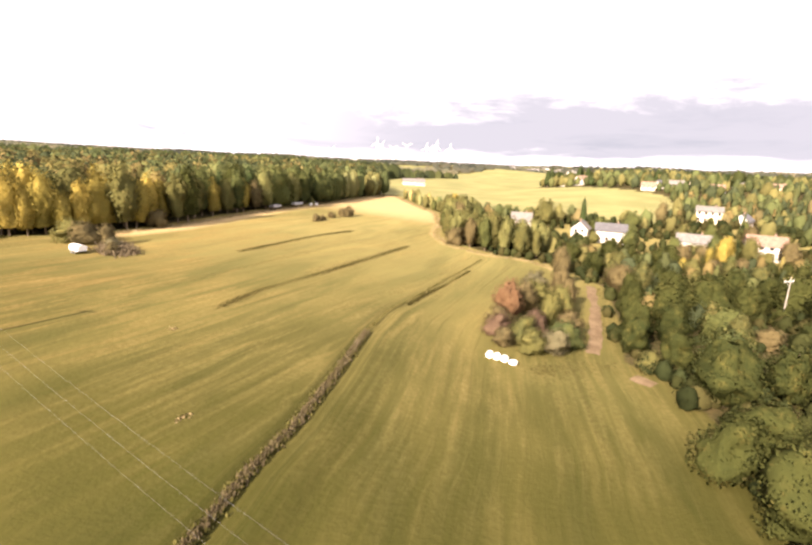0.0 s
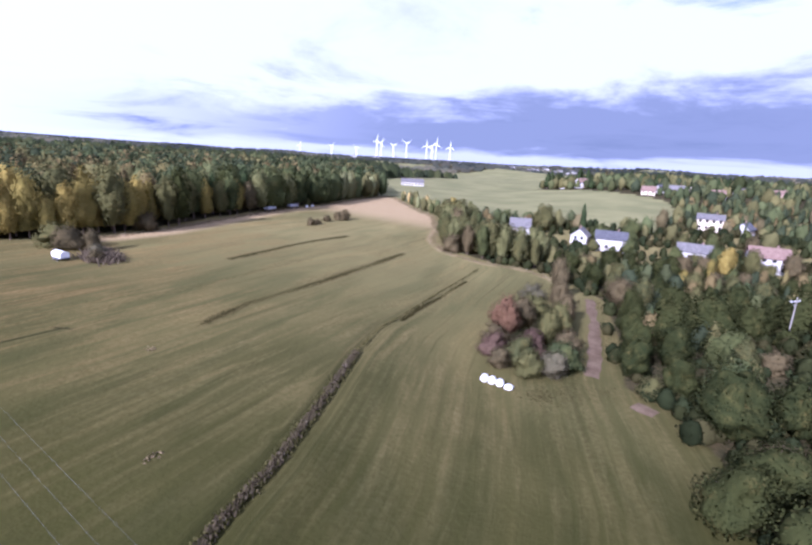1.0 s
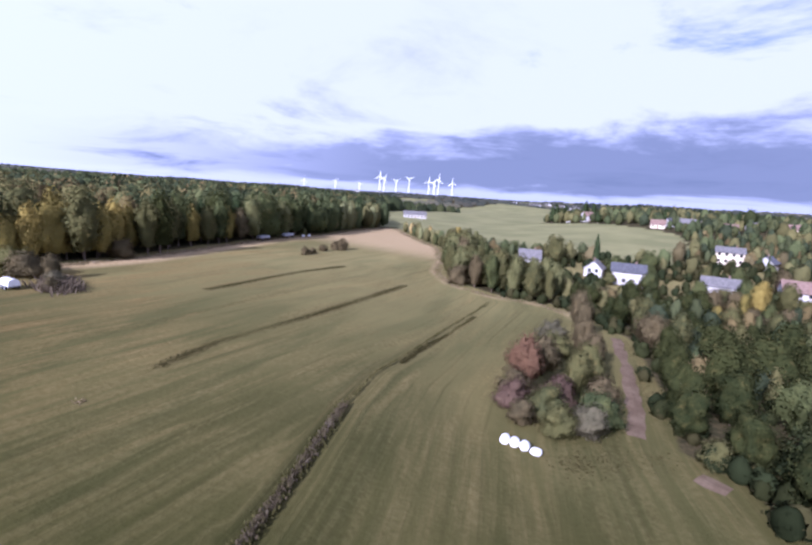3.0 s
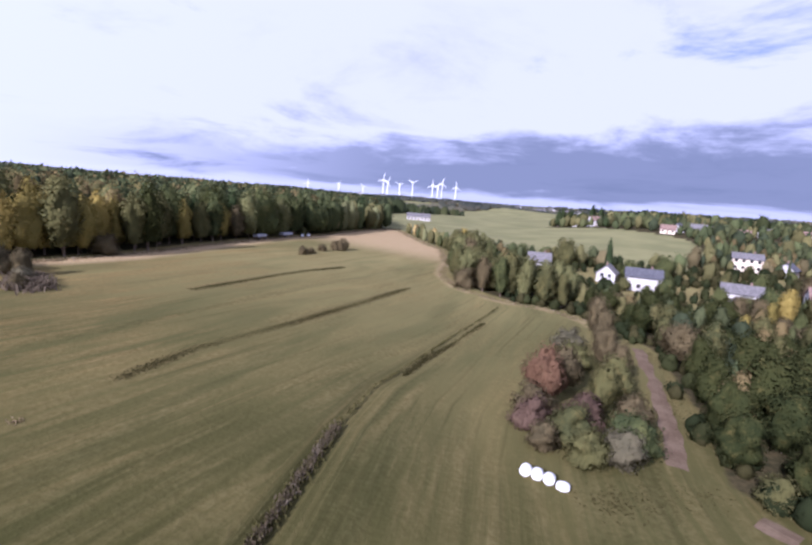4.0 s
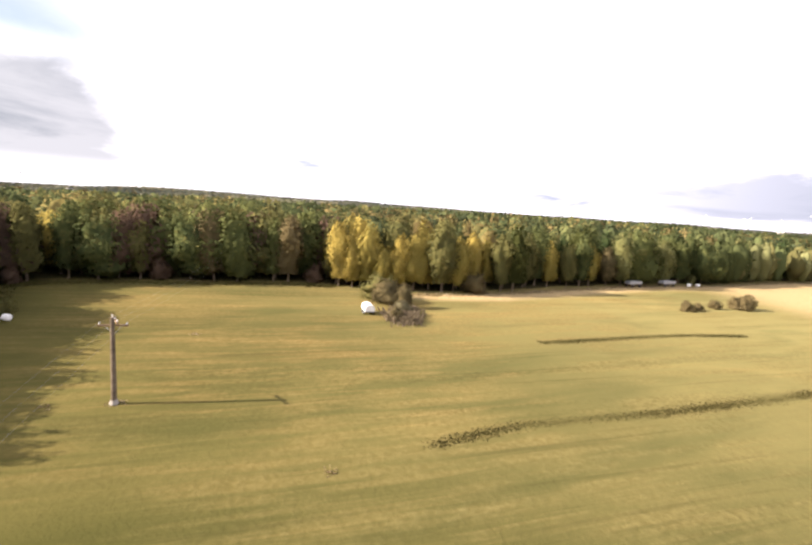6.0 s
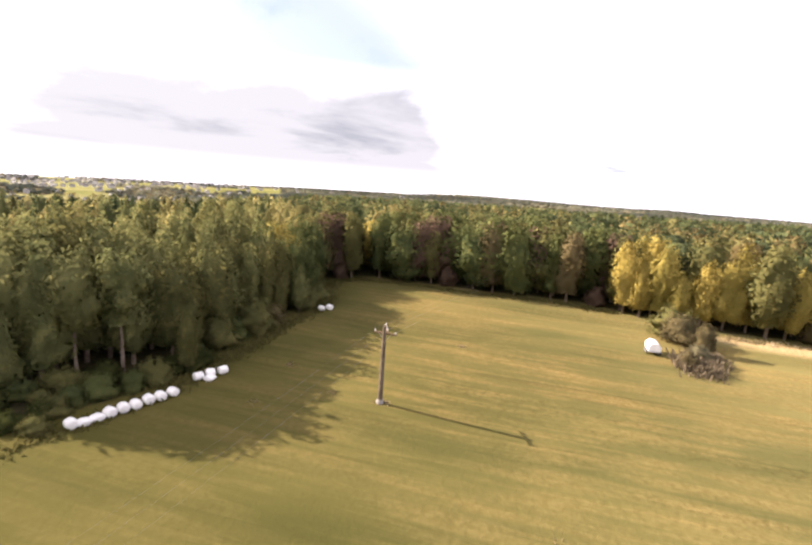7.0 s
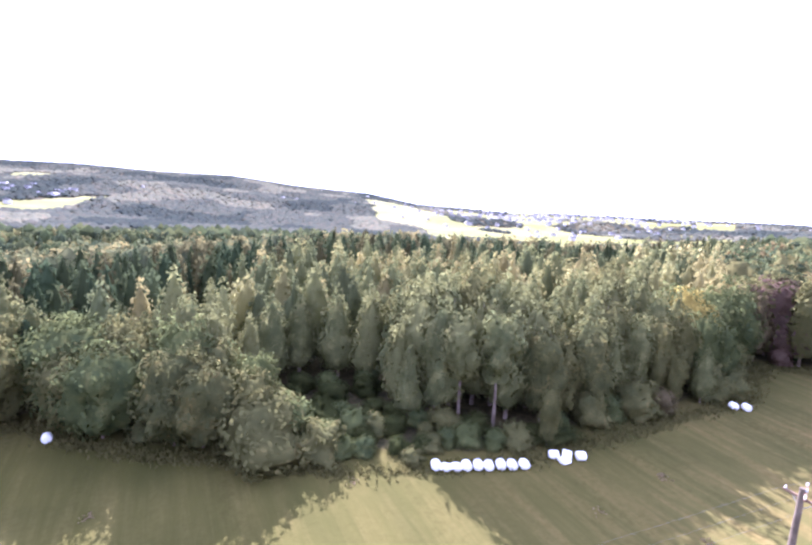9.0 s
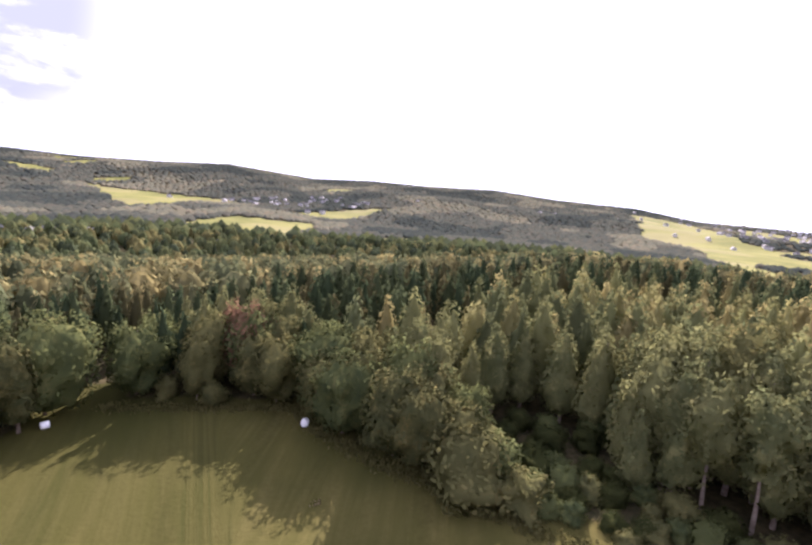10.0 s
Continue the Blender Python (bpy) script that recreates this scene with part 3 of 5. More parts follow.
def trunk_mesh(rng, tall, radius, limbs, low, wide, mat):
    bm = bmesh.new()
    sway = rng.normal(0, 0.012 * tall, (5, 2))
    pts = [(sway[i][0] * i / 4, sway[i][1] * i / 4, tall * 0.9 * i / 4 - (0.5 if i == 0 else 0)) for i in range(5)]
    add_tube(bm, pts, [radius * 1.25, radius * 0.85, radius * 0.62, radius * 0.4, radius * 0.12], 7)
    for i in range(limbs):
        k = rng.uniform(0.35, 0.8)
        z = low + (tall - low) * (k - 0.3)
        a = i * 2.4 + rng.uniform(-0.4, 0.4)
        r = wide * rng.uniform(0.22, 0.4)
        add_tube(bm, [(0, 0, z), (math.cos(a) * r * 0.5, math.sin(a) * r * 0.5, z + r * 0.45), (math.cos(a) * r, math.sin(a) * r, z + r * 0.8)], [radius * 0.38, radius * 0.24, radius * 0.06], 5)
    me = bpy.data.meshes.new("trunk")
    bm.to_mesh(me)
    bm.free()
    me.materials.append(mat)
    return me


def spray_mesh(name, v, f, soft, mat):
    me = bpy.data.meshes.new(name)
    me.from_pydata(v.tolist(), [], f.tolist())
    me.normals_split_custom_set_from_vertices(soft.tolist())
    me.materials.append(mat)
    return me


def tree_kind(seed, kind, tall, wide, low, leaf_size, amount=1.0):
    """Crown and trunk meshes of one grown tree, standing at the origin."""
    rng = np.random.default_rng(seed)
    lumps, amp, spread, count, limbs, bark = {"round": (60, 0.42, 0.26, 1350, 7, BARK), "tall": (56, 0.46, 0.26, 1150, 7, BARK), "pine": (56, 0.50, 0.24, 1150, 2, PINE_BARK),
                                              "conifer": (60, 0.34, 0.20, 1050, 0, PINE_BARK), "bush": (44, 0.46, 0.30, 800, 5, BARK)}[kind]
    v, f, soft = leafy_crown(rng, kind, 0.1 if kind == "bush" else low, tall, wide, lumps, amp, spread, int(18 * amount ** 0.5), int(14 * amount ** 0.5), int(count * amount), leaf_size, 0.24 if kind == "conifer" else 0.32)
    v[:, 2] = np.maximum(v[:, 2], 0.02)
    radius = tall * (0.016 if kind != "bush" else 0.012)
    return {"crown": spray_mesh("crown", v, f, soft, LEAF["green"]), "trunk": trunk_mesh(rng, tall * (1.0 if kind != "bush" else 0.7), radius, limbs, low, wide, bark), "tall": tall}


SHAPES = {"round": (13.0, 1.2, (8.5, 9.5, 7.5, 10.0)), "tall": (15.0, 2.0, (5.6, 6.6, 5.0, 7.2)), "conifer": (16.0, 2.0, (5.4, 6.2, 4.8)),
          "pine": (16.0, 2.4, (5.4, 6.4, 4.8)), "bare": (16.0, 7.0, (6.0,)), "bush": (4.0, 0.3, (4.2, 5.0, 3.6))}
LEAF_SIZE = {"round": 0.46, "tall": 0.43, "conifer": 0.40, "pine": 0.40, "bare": 0.42, "bush": 0.26}


def kinds(seed, amount, leaf_scale):
    """All the tree shapes, with finer or coarser foliage."""
    return {k: [tree_kind(seed + 10 * i + j, "pine" if k == "bare" else k, tall, w, low, LEAF_SIZE[k] * leaf_scale, amount) for j, w in enumerate(widths)]
            for i, (k, (tall, low, widths)) in enumerate(SHAPES.items())}


FINE, LIGHT, CLOSE = kinds(11, 1.28, 1.0), kinds(211, 0.94, 1.3), kinds(411, 1.56, 0.74)
LOOK = {"green": "dark green", "deep": "deep green", "olive": "olive green", "yellow": "golden yellow", "gold": "golden green", "plum": "purple-brown", "orange": "orange red", "brown": "brownish", "needle": "light green",
        "spruce": "dark green", "grey": "grey and half bare", "scrub": "brown"}
planted, set_back = [], []


def plant(kind, colour, x, y, tall, pick=None, widen=1.0, group="", where="at the meadow's edge"):
    """One tree or shrub: an Empty at its foot with trunk and crown."""
    if math.hypot(x - CX0, y - CY0) > 180 and kind in ("round", "tall"):
        planted.append((x, y))
        set_back.append((x, y, tall, 0.95 * widen * (1.0 if kind == "round" else 0.72), colour))
        return None
    stock = FINE if math.hypot(x - CX0, y - CY0) < (124 if colour in ("yellow", "gold") else 92) else LIGHT
    if 10 < x < 42 and 15 < y < 84:
        stock = CLOSE
    proto = stock[kind][random.randrange(len(stock[kind])) if pick is None else pick % len(stock[kind])]
    s = tall / proto["tall"]
    names = {"round": ("tree", "broadleaf tree"), "tall": ("tree", "slender broadleaf tree"), "conifer": ("conifer", "conifer"), "pine": ("conifer", "tall pine"), "bare": ("conifer", "tall pine"), "bush": ("shrub", "shrub")}
    base = thing(names[kind][0], f"{LOOK[colour]} {names[kind][1]} {where}", names[kind][0], group)
    for name in ("trunk", "crown"):
        ob = new(name, proto[name])
        ob.parent = base
        if name == "crown":
            ob.material_slots[0].link = "OBJECT"
            ob.material_slots[0].material = LEAF[colour]
    base.matrix_basis = pose(x, y, ground_z(x, y) - 0.05, random.uniform(-2, 2), random.uniform(-2, 2), random.uniform(0, 360)) @ Matrix.Diagonal((s * widen, s * widen, s, 1))
    planted.append((x, y))
    return base


def clear_of(x, y, gap):
    return all((x - a) ** 2 + (y - b) ** 2 > gap * gap for a, b in planted)


def choose(weights):
    return random.choices(list(weights), list(weights.values()))[0]


def along(line, step):
    """Points every step metres along a line, with the way to its left."""
    made, carry = [], 0.0
    for (ax, ay), (bx, by) in zip(line, line[1:]):
        n = math.hypot(bx - ax, by - ay)
        s = carry
        while s < n:
            made.append((ax + (bx - ax) * s / n, ay + (by - ay) * s / n, -(by - ay) / n, (bx - ax) / n))
            s += step
        carry = s - n
    return made


def wood_edge(line, rows, step, depth, mixes, tall, group, where, vary=(0.84, 1.1)):
    """Rows of trees along a wood's edge, the wood lying to the left of the line as it is walked."""
    for row in range(rows):
        for x, y, lx, ly in along(line, step * (1 + 0.12 * row)):
            x, y = x + lx * (2.2 + row * depth) + random.uniform(-1.4, 1.4), y + ly * (2.2 + row * depth) + random.uniform(-1.4, 1.4)
            if inside(x, y, MEADOW) or inside(x, y, CLEARING) or not clear_of(x, y, step * 0.62):
                continue
            kind, colour = choose(mixes[min(row, len(mixes) - 1)]).split()
            h = (tall[min(row, len(tall) - 1)] if isinstance(tall, tuple) else tall * (0.94 if row == 0 else 1.0)) * random.uniform(*vary)
            plant(kind, colour, x, y, h if kind != "bush" else random.uniform(2.5, 5), widen=random.uniform(0.9, 1.15), group=group, where=where)


# woods to the south-west: larch and pine behind a leafy hem
SW2 = [(-1, -40), (-1.8, -32), (-8, -29), (-15, -27), (-27.5, -23), (-29.5, -13), (-35, -1.5), (-37, 1.2)]
SW3 = [(-52, 19.5), (-58, 27.5), (-64.5, 30.8), (-73, 35.6), (-83, 40.8), (-94, 46.8)]
leafy = {"round olive": 4, "round green": 3, "tall olive": 3, "bush olive": 1}
dense = {"tall olive": 2, "pine needle": 2, "conifer needle": 6, "round green": 1}
high = {"conifer needle": 7, "pine needle": 2, "tall olive": 1}
wood_edge([(18, -14), (10, -19), (5.2, -27), (4.8, -40)], 3, 6.0, 5.5, [{"round olive": 3, "round green": 4, "tall olive": 2}], 14, "trees south of the meadow", "south of the meadow")
wood_edge(SW2, 4, 4.7, 4.8, [leafy, {"round olive": 3, "tall olive": 3, "round green": 2}, dense, high], (11.5, 13.0, 13.5, 14.5), "trees west of the meadow", "at the meadow's shaded edge")
for k, (x, y) in enumerate([(-61.7, 18), (-63.2, 22.2)]):
    plant("bare", "needle", x, y, 14.5, 0, 0.95, "trees west of the meadow", "with a tall bare pale trunk")
planted += [(-58.5, 20.5), (-56, 20), (-60.5, 25), (-58.5, 24), (-54, 21)]
wood_edge(SW3, 6, 3.9, 3.8, [{"bush olive": 3, "bush green": 3, "tall olive": 2, "bush brown": 1, "conifer needle": 1}, {"pine needle": 4, "conifer needle": 3, "tall olive": 3, "tall green": 2}, {"conifer needle": 4, "pine needle": 3, "tall olive": 2}, high], (8.0, 13.0, 15.0, 16.0, 16.5, 17.0), "trees west of the meadow", "behind the wrapped bales", (0.95, 1.08))
plant("round", "orange", -21.3, -34.5, 14, 0, 0.9, "trees west of the meadow", "glowing among green crowns")
for x, y, tall in [(-48, 14, 1.8), (-51, 16.5, 1.6), (-54, 13.5, 2.4), (-46.8, 8.6, 2.6), (-48.5, 2.5, 2.4), (-51.5, -2.5, 2.6), (-55.5, -5, 2.8), (-58, -1.5, 2.8), (-53, 2.5, 2.2), (-51, 9.5, 2.8), (-56, 8.5, 2.2), (-59, 11.5, 2.6), (-46.5, 12.2, 1.9), (-49.5, 12.5, 2.0), (-52.5, 11.5, 2.2), (-57.5, 14.5, 2.1), (-55.5, 17, 1.7), (-57, 11, 2.3), (-52, 6.5, 2.6), (-50, 19.2, 1.5), (-60, 3.5, 3.0), (-55, 1.5, 3.2), (-63, 1.5, 3.4), (-49.5, 5.5, 3.0), (-53, 18.5, 1.7)]:
    plant("bush", random.choice(["olive", "deep", "green"]), x, y, tall, None, 1.3, "brush in the clearing", "in the shaded clearing")
for x, y, tall in [(-64.5, 5.5, 15.5), (-64, 0.5, 15), (-62, -4, 14.5), (-65, 10.5, 16), (-59, -9.5, 14.5), (-54.5, -10.5, 13.5), (-66.5, -2, 15.5), (-59.8, 9.6, 13.5), (-61.4, 13.4, 14.0), (-57.6, 12.6, 10.5)]:
    plant("conifer", "needle", x, y, tall, None, 1.15, "trees west of the meadow", "behind the shaded clearing")
for x, y, tall in [(-57.5, 21.8, 2.2), (-55.8, 19.8, 1.8), (-61.2, 26.2, 2.4), (-59, 24.6, 2.0), (-53.6, 19.2, 1.7), (-60.2, 21.2, 2.6), (-62.8, 27.6, 2.2), (-58.6, 18, 2.8), (-65, 29.6, 2.4)]:
    plant("bush", random.choice(["olive", "deep", "green"]), x, y, tall, None, 1.45, "brush in the clearing", "under the tall pines")
plant("tall", "gold", -101.3, 37.3, 14.2, 1, 1.2, "trees west of the meadow", "over the far bales")
plant("round", "olive", -41.2, 2.6, 8.5, 1, 0.95, "trees west of the meadow", "at the wood's sunlit corner")
plant("round", "green", -43.6, -0.6, 9.5, 2, 0.95, "trees west of the meadow", "at the wood's sunlit corner")
plant("bush", "olive", -44.2, 10.2, 4.0, 1, 1.2, "trees west of the meadow", "at the wood's sunlit corner")
plant("bush", "olive", -40.8, 5.8, 6.8, 0, 1.2, "trees west of the meadow", "at the wood's sunlit corner")
plant("bush", "green", -43.8, 5.2, 5.5, 2, 1.3, "trees west of the meadow", "at the wood's sunlit corner")

# the wood's west corner, oaks turning brown
CORNER = [(-95, 46.8), (-115, 48.8)]
wood_edge(CORNER, 3, 4.6, 4.6, [{"tall green": 3, "round green": 2, "bush olive": 2}, {"round green": 3, "conifer needle": 2}], 13.5, "trees at the west corner", "along the far meadow edge")
WEST = [(-115.5, 48.8), (-119, 57.5), (-113.5, 68), (-104, 82.5), (-96.5, 97), (-88, 106.5)]
wood_edge(WEST, 4, 4.4, 4.8, [{"round plum": 3, "bush plum": 2, "bush olive": 2, "tall olive": 3, "tall green": 3, "round green": 3, "tall brown": 2}, {"round olive": 3, "round green": 5, "round plum": 2, "tall gold": 1}], 15.0, "trees at the west corner", "along the far meadow edge")

# the north-west wood, golden aspens before dark pines
NW = [(-88, 106.5), (-78, 110.5), (-72, 117), (-64.5, 132)]
NW2 = [(-64.5, 132), (-58, 156), (-50, 189), (-35.5, 222), (-23.3, 265), (-12.5, 290)]
for x, y, colour, tall, widen in [(-87.2, 106.6, "yellow", 14.6, 0.95), (-84.4, 108.2, "yellow", 12.2, 0.9), (-82.6, 111.4, "gold", 14.0, 0.9), (-89.4, 110.8, "gold", 15.8, 1.0), (-86, 112, "yellow", 15.4, 0.9), (-79.6, 113.4, "gold", 10.5, 0.9),
                                  (-77.2, 115.6, "yellow", 12.6, 1.0), (-75.8, 119.4, "gold", 13.6, 0.95), (-74.4, 123.2, "yellow", 12.8, 1.0), (-73.4, 127.0, "gold", 13.8, 1.0), (-71.8, 130.6, "gold", 12.8, 0.95), (-70.4, 134.4, "yellow", 13.6, 1.0),
                                  (-80.5, 120, "olive", 15.8, 1.1), (-78.4, 125.6, "gold", 15.4, 1.0), (-77, 131.6, "olive", 15.6, 1.1), (-68.8, 138.4, "gold", 12.4, 0.95),
                                  (-66.8, 143.4, "needle", 12.0, 0.9), (-64.4, 149, "olive", 11.5, 0.9), (-61.6, 157, "gold", 12, 1.0), (-59.5, 164, "olive", 11, 0.9), (-56.6, 172, "gold", 11.5, 1.0), (-54.4, 179, "brown", 10.5, 1.0)]:
    plant("tall", colour, x, y, tall, None, widen, "golden trees" if colour in ("yellow", "gold") else "trees north-west of the meadow", "in full sun before the wood")
wood_edge(NW, 2, 5.0, 5.0, [{"tall olive": 2, "tall gold": 5, "bush brown": 2}, {"round green": 4, "tall olive": 2, "conifer spruce": 3}], 16, "trees north-west of the meadow", "in the north-west wood")
wood_edge(NW2, 2, 5.4, 5.0, [{"tall olive": 3, "bush olive": 1, "tall green": 4, "tall deep": 3, "tall needle": 2, "round green": 2}, {"tall green": 5, "tall deep": 3, "conifer spruce": 3, "pine needle": 1, "tall olive": 2}], 16, "trees north-west of the meadow", "in the north-west wood")

# the clump with the red tree beside the farm track
for x, y, kind, colour, tall, widen in [(19.4, 83, "round", "orange", 8.2, 0.82), (23.8, 88.5, "round", "brown", 6.6, 0.9), (26.6, 82, "round", "olive", 6.4, 0.85),
                                        (20.4, 69.4, "bush", "olive", 3.8, 1.1), (16.6, 72, "bush", "brown", 3.2, 1.1), (24.2, 70.0, "bush", "grey", 4.0, 1.15),
                                        (30.2, 86, "round", "olive", 6.6, 0.8), (20.2, 74.5, "bush", "olive", 4.2, 1.0), (27.0, 73.4, "bush", "green", 4.4, 1.0),
                                        (33.4, 93, "round", "brown", 6.2, 0.8), (16.4, 77, "bush", "plum", 3.6, 1.0), (34.8, 101.5, "round", "brown", 6.5, 0.75), (17.8, 79.5, "bush", "brown", 4.2, 1.1),
                                        (25, 94.5, "bush", "brown", 4.0, 1.1), (38, 111, "round", "brown", 7.2, 0.65), (40.5, 121, "round", "brown", 8, 0.6), (28.5, 99, "bush", "olive", 4, 1.1),
                                        (23.0, 77.5, "bush", "plum", 4.6, 1.0), (28.8, 78, "bush", "brown", 4.6, 1.0), (31.5, 109, "bush", "grey", 3.6, 1.1),
                                        (37.2, 71.5, "round", "deep", 6.4, 0.9), (40.3, 79, "round", "deep", 7.2, 0.9), (43.8, 87.0, "round", "deep", 7.4, 0.9), (40.0, 65.0, "round", "deep", 6.4, 0.9),
                                        (47.0, 96.0, "tall", "deep", 7.6, 1.0), (45.0, 75.5, "round", "deep", 7.8, 0.9), (36.2, 64.5, "bush", "olive", 3.4, 1.1)]:
    plant(kind, colour, x, y, tall, None, widen, "clump beside the farm track", "in the clump beside the track")

# the hedge that runs north between meadow and village
hedge = [(-2, 288), (4.5, 251), (15.5, 213), (15.2, 182), (12.5, 160.5), (15.5, 148), (24.5, 140.5), (36, 139), (44, 138)]
hedge_mix = [{"round olive": 3, "tall yellow": 1.2, "tall needle": 3, "tall olive": 5, "tall green": 3, "tall brown": 1, "bush brown": 1, "conifer spruce": 0.8}]
for row in range(3):
    for x, y, lx, ly in along(hedge, 4.6):
        x, y = x + lx * (2 + 5 * row) + random.uniform(-1.3, 1.3), y + ly * (2 + 5 * row) + random.uniform(-1.3, 1.3)
        if clear_of(x, y, 3.2) and not inside(x, y, MEADOW) and not (row == 2 and y > 215):
            kind, colour = choose(hedge_mix[0]).split()
            plant(kind, colour, x, y, (random.uniform(7.5, 11) if y < 200 else random.uniform(4.5, 7)) if kind != "bush" else random.uniform(3, 5), None, random.uniform(0.85, 1.1), "hedge trees", "in the hedge by the meadow")

# the low wood on the east side, down towards the village
plant("round", "deep", 31.8, 31.5, 8.6, 1, 1.05, "east wood", "beside the mown field")
plant("bush", "deep", 31.5, 40.5, 6.0, 0, 0.8, "east wood", "beside the mown field")
plant("round", "deep", 34, 24.5, 9.0, 0, 1.0, "east wood", "beside the mown field")
east_mix = {"round deep": 7, "round green": 2, "round olive": 1.6, "bush brown": 1, "bush deep": 2, "tall deep": 3, "tall olive": 1, "round brown": 1, "tall gold": 0.8}
tries = 0
while tries < 900:
    tries += 1
    x, y = random.uniform(26, 96), random.uniform(14, 150)
    if inside(x, y, MEADOW) or not clear_of(x, y, 5.4) or from_ring([x], [y], FARM_TRACK, False)[0] < 3.4:
        continue
    if from_ring([x], [y], [(78, 180), (103.5, 170), (118, 155)], False)[0] < 15 or math.hypot(x - 47.5, y - 194) < 10:
        continue
    edge = x - np.interp(y, [-20, 25, 42, 55, 65, 78, 92, 112, 130, 175], [16, 26.5, 31, 34, 34, 37, 43, 48, 46, 14])
    if edge < 2 or y < 20 + 0.55 * x - 14:
        continue
    kind, colour = choose(east_mix).split()
    plant(kind, colour, x, y, random.uniform(5.5, 9.5) * (0.8 if y > 105 else 1) if kind != "bush" else random.uniform(2.5, 4.5), None, random.uniform(0.9, 1.2), "east wood", "in the low wood by the village")
for x, y, colour in [(101, 148, "yellow"), (106, 145, "olive"), (97, 143, "yellow")]:
    plant("tall", colour, x, y, 9, None, 1.1, "east wood", "below the red-roofed house")
for hx, hy in [(78, 180), (103.5, 170), (118, 155), (142, 225), (151, 214)]:
    for away, side, tall in [(7.5, -5.5, 5.2), (8.5, 1.0, 3.6), (7.0, 6.5, 6.4), (-9.0, -4.0, 8.0), (-9.0, 5.0, 7.0)]:
        d = math.hypot(hx, hy)
        plant("round" if tall > 4 else "bush", random.choice(["green", "olive", "green", "brown"]), hx - hx / d * away + hy / d * side, hy - hy / d * away - hx / d * side, tall * random.uniform(0.85, 1.15), None, 0.95, "village trees", "in the village gardens")
plant("conifer", "spruce", 73.9, 198.6, 14, 0, 0.62, "village trees", "beside the grey-roofed house")
tries = 0
while tries < 260:
    tries += 1
    x, y = random.uniform(30, 210), random.uniform(165, 275)
    if inside(x, y, MEADOW) or inside(x, y, CROP) or not clear_of(x, y, 8.0):
        continue
    if min(math.hypot(x - a, y - b) for a, b in [(78, 180), (103.5, 170), (118, 155), (142, 225), (47.5, 194), (70, 196)]) < 13:
        continue
    if x < 130 and from_ring([x], [y], [(68, 184), (120, 160), (144, 214)], False)[0] < 9:
        continue
    kind, colour = choose({"round green": 4, "round olive": 4, "round brown": 1, "conifer spruce": 1, "bush olive": 2}).split()
    plant(kind, colour, x, y, random.uniform(6, 11) if kind != "bush" else 3, None, 1.0, "village trees", "in the village gardens")

# shrubs on the meadow by the far wood
for x, y, s in [(-29, 162.2, 2.4), (-27.5, 166.2, 1.8), (-25.8, 173.5, 2.0), (-20.6, 181, 3.6), (-22.5, 180, 2.8)]:
    plant("bush", "brown", x, y, s, None, 1.1, "meadow shrubs", "standing alone in the meadow")


# ---- joined woods ----
def low_tree(seed, shape, count, size, near=False):
    """A tree of few faces, one metre tall: a lumpy leaf mass with loose sprays on it."""
    rng = np.random.default_rng(seed)
    low, wide, form = {"cone": (0.20, 0.34, "conifer"), "round": (0.06, 0.60, "round"), "tall": (0.08, 0.46, "tall")}[shape]
    return leafy_crown(rng, form, low, 1.0, wide, 40 if near else 18, 0.42, 0.30, 11 if near else 7, 10 if near else 6, count, size, 0.22 if shape == "cone" else 0.28)


def joined_woods(name, label, places, protos, tints, rng, vary=0.25):
    """Many trees in one mesh: places are x, y, tall, width factor; each takes one shape and one colour."""
    vs, fs, cs, ns, base = [], [], [], [], 0
    order = rng.integers(0, len(protos), len(places))
    for k, (v, f, soft) in enumerate(protos):
        mine = places[order == k]
        if not len(mine):
            continue
        a = rng.uniform(0, 6.283, len(mine))
        c, s = np.cos(a)[:, None], np.sin(a)[:, None]
        t, w = mine[:, 2:3], mine[:, 2:3] * mine[:, 3:4]
        x = (v[None, :, 0] * c - v[None, :, 1] * s) * w + mine[:, 0:1]
        y = (v[None, :, 0] * s + v[None, :, 1] * c) * w + mine[:, 1:2]
        z = np.maximum(v[None, :, 2], 0.0) * t + height(mine[:, 0], mine[:, 1])[:, None] - 0.3
        vs.append(np.stack([x, y, z], 2).reshape(-1, 3))
        fs.append((f[None] + (np.arange(len(mine)) * len(v))[:, None, None] + base).reshape(-1, f.shape[1]))
        tone = tints[rng.integers(0, len(tints), len(mine))] * rng.uniform(1 - vary, 1 + vary, (len(mine), 1))
        cs.append(np.repeat(np.concatenate([tone, np.ones((len(mine), 1))], 1), len(v), 0))
        ns.append(np.stack([soft[None, :, 0] * c - soft[None, :, 1] * s, soft[None, :, 0] * s + soft[None, :, 1] * c, np.broadcast_to(soft[None, :, 2], x.shape)], 2).reshape(-1, 3))
        base += len(mine) * len(v)
    v, f, c = np.concatenate(vs), np.concatenate(fs), np.concatenate(cs)
    me = bpy.data.meshes.new(name)
    me.from_pydata(v.tolist(), [], f.tolist())
    me.normals_split_custom_set_from_vertices(np.concatenate(ns).tolist())
    col = me.attributes.new("tint", "FLOAT_COLOR", "POINT")
    col.data.foreach_set("color", c.astype(np.float32).ravel())
    me.materials.append(WOODS)
    return tagged(new(name, me), label, "woods", kind="stuff")


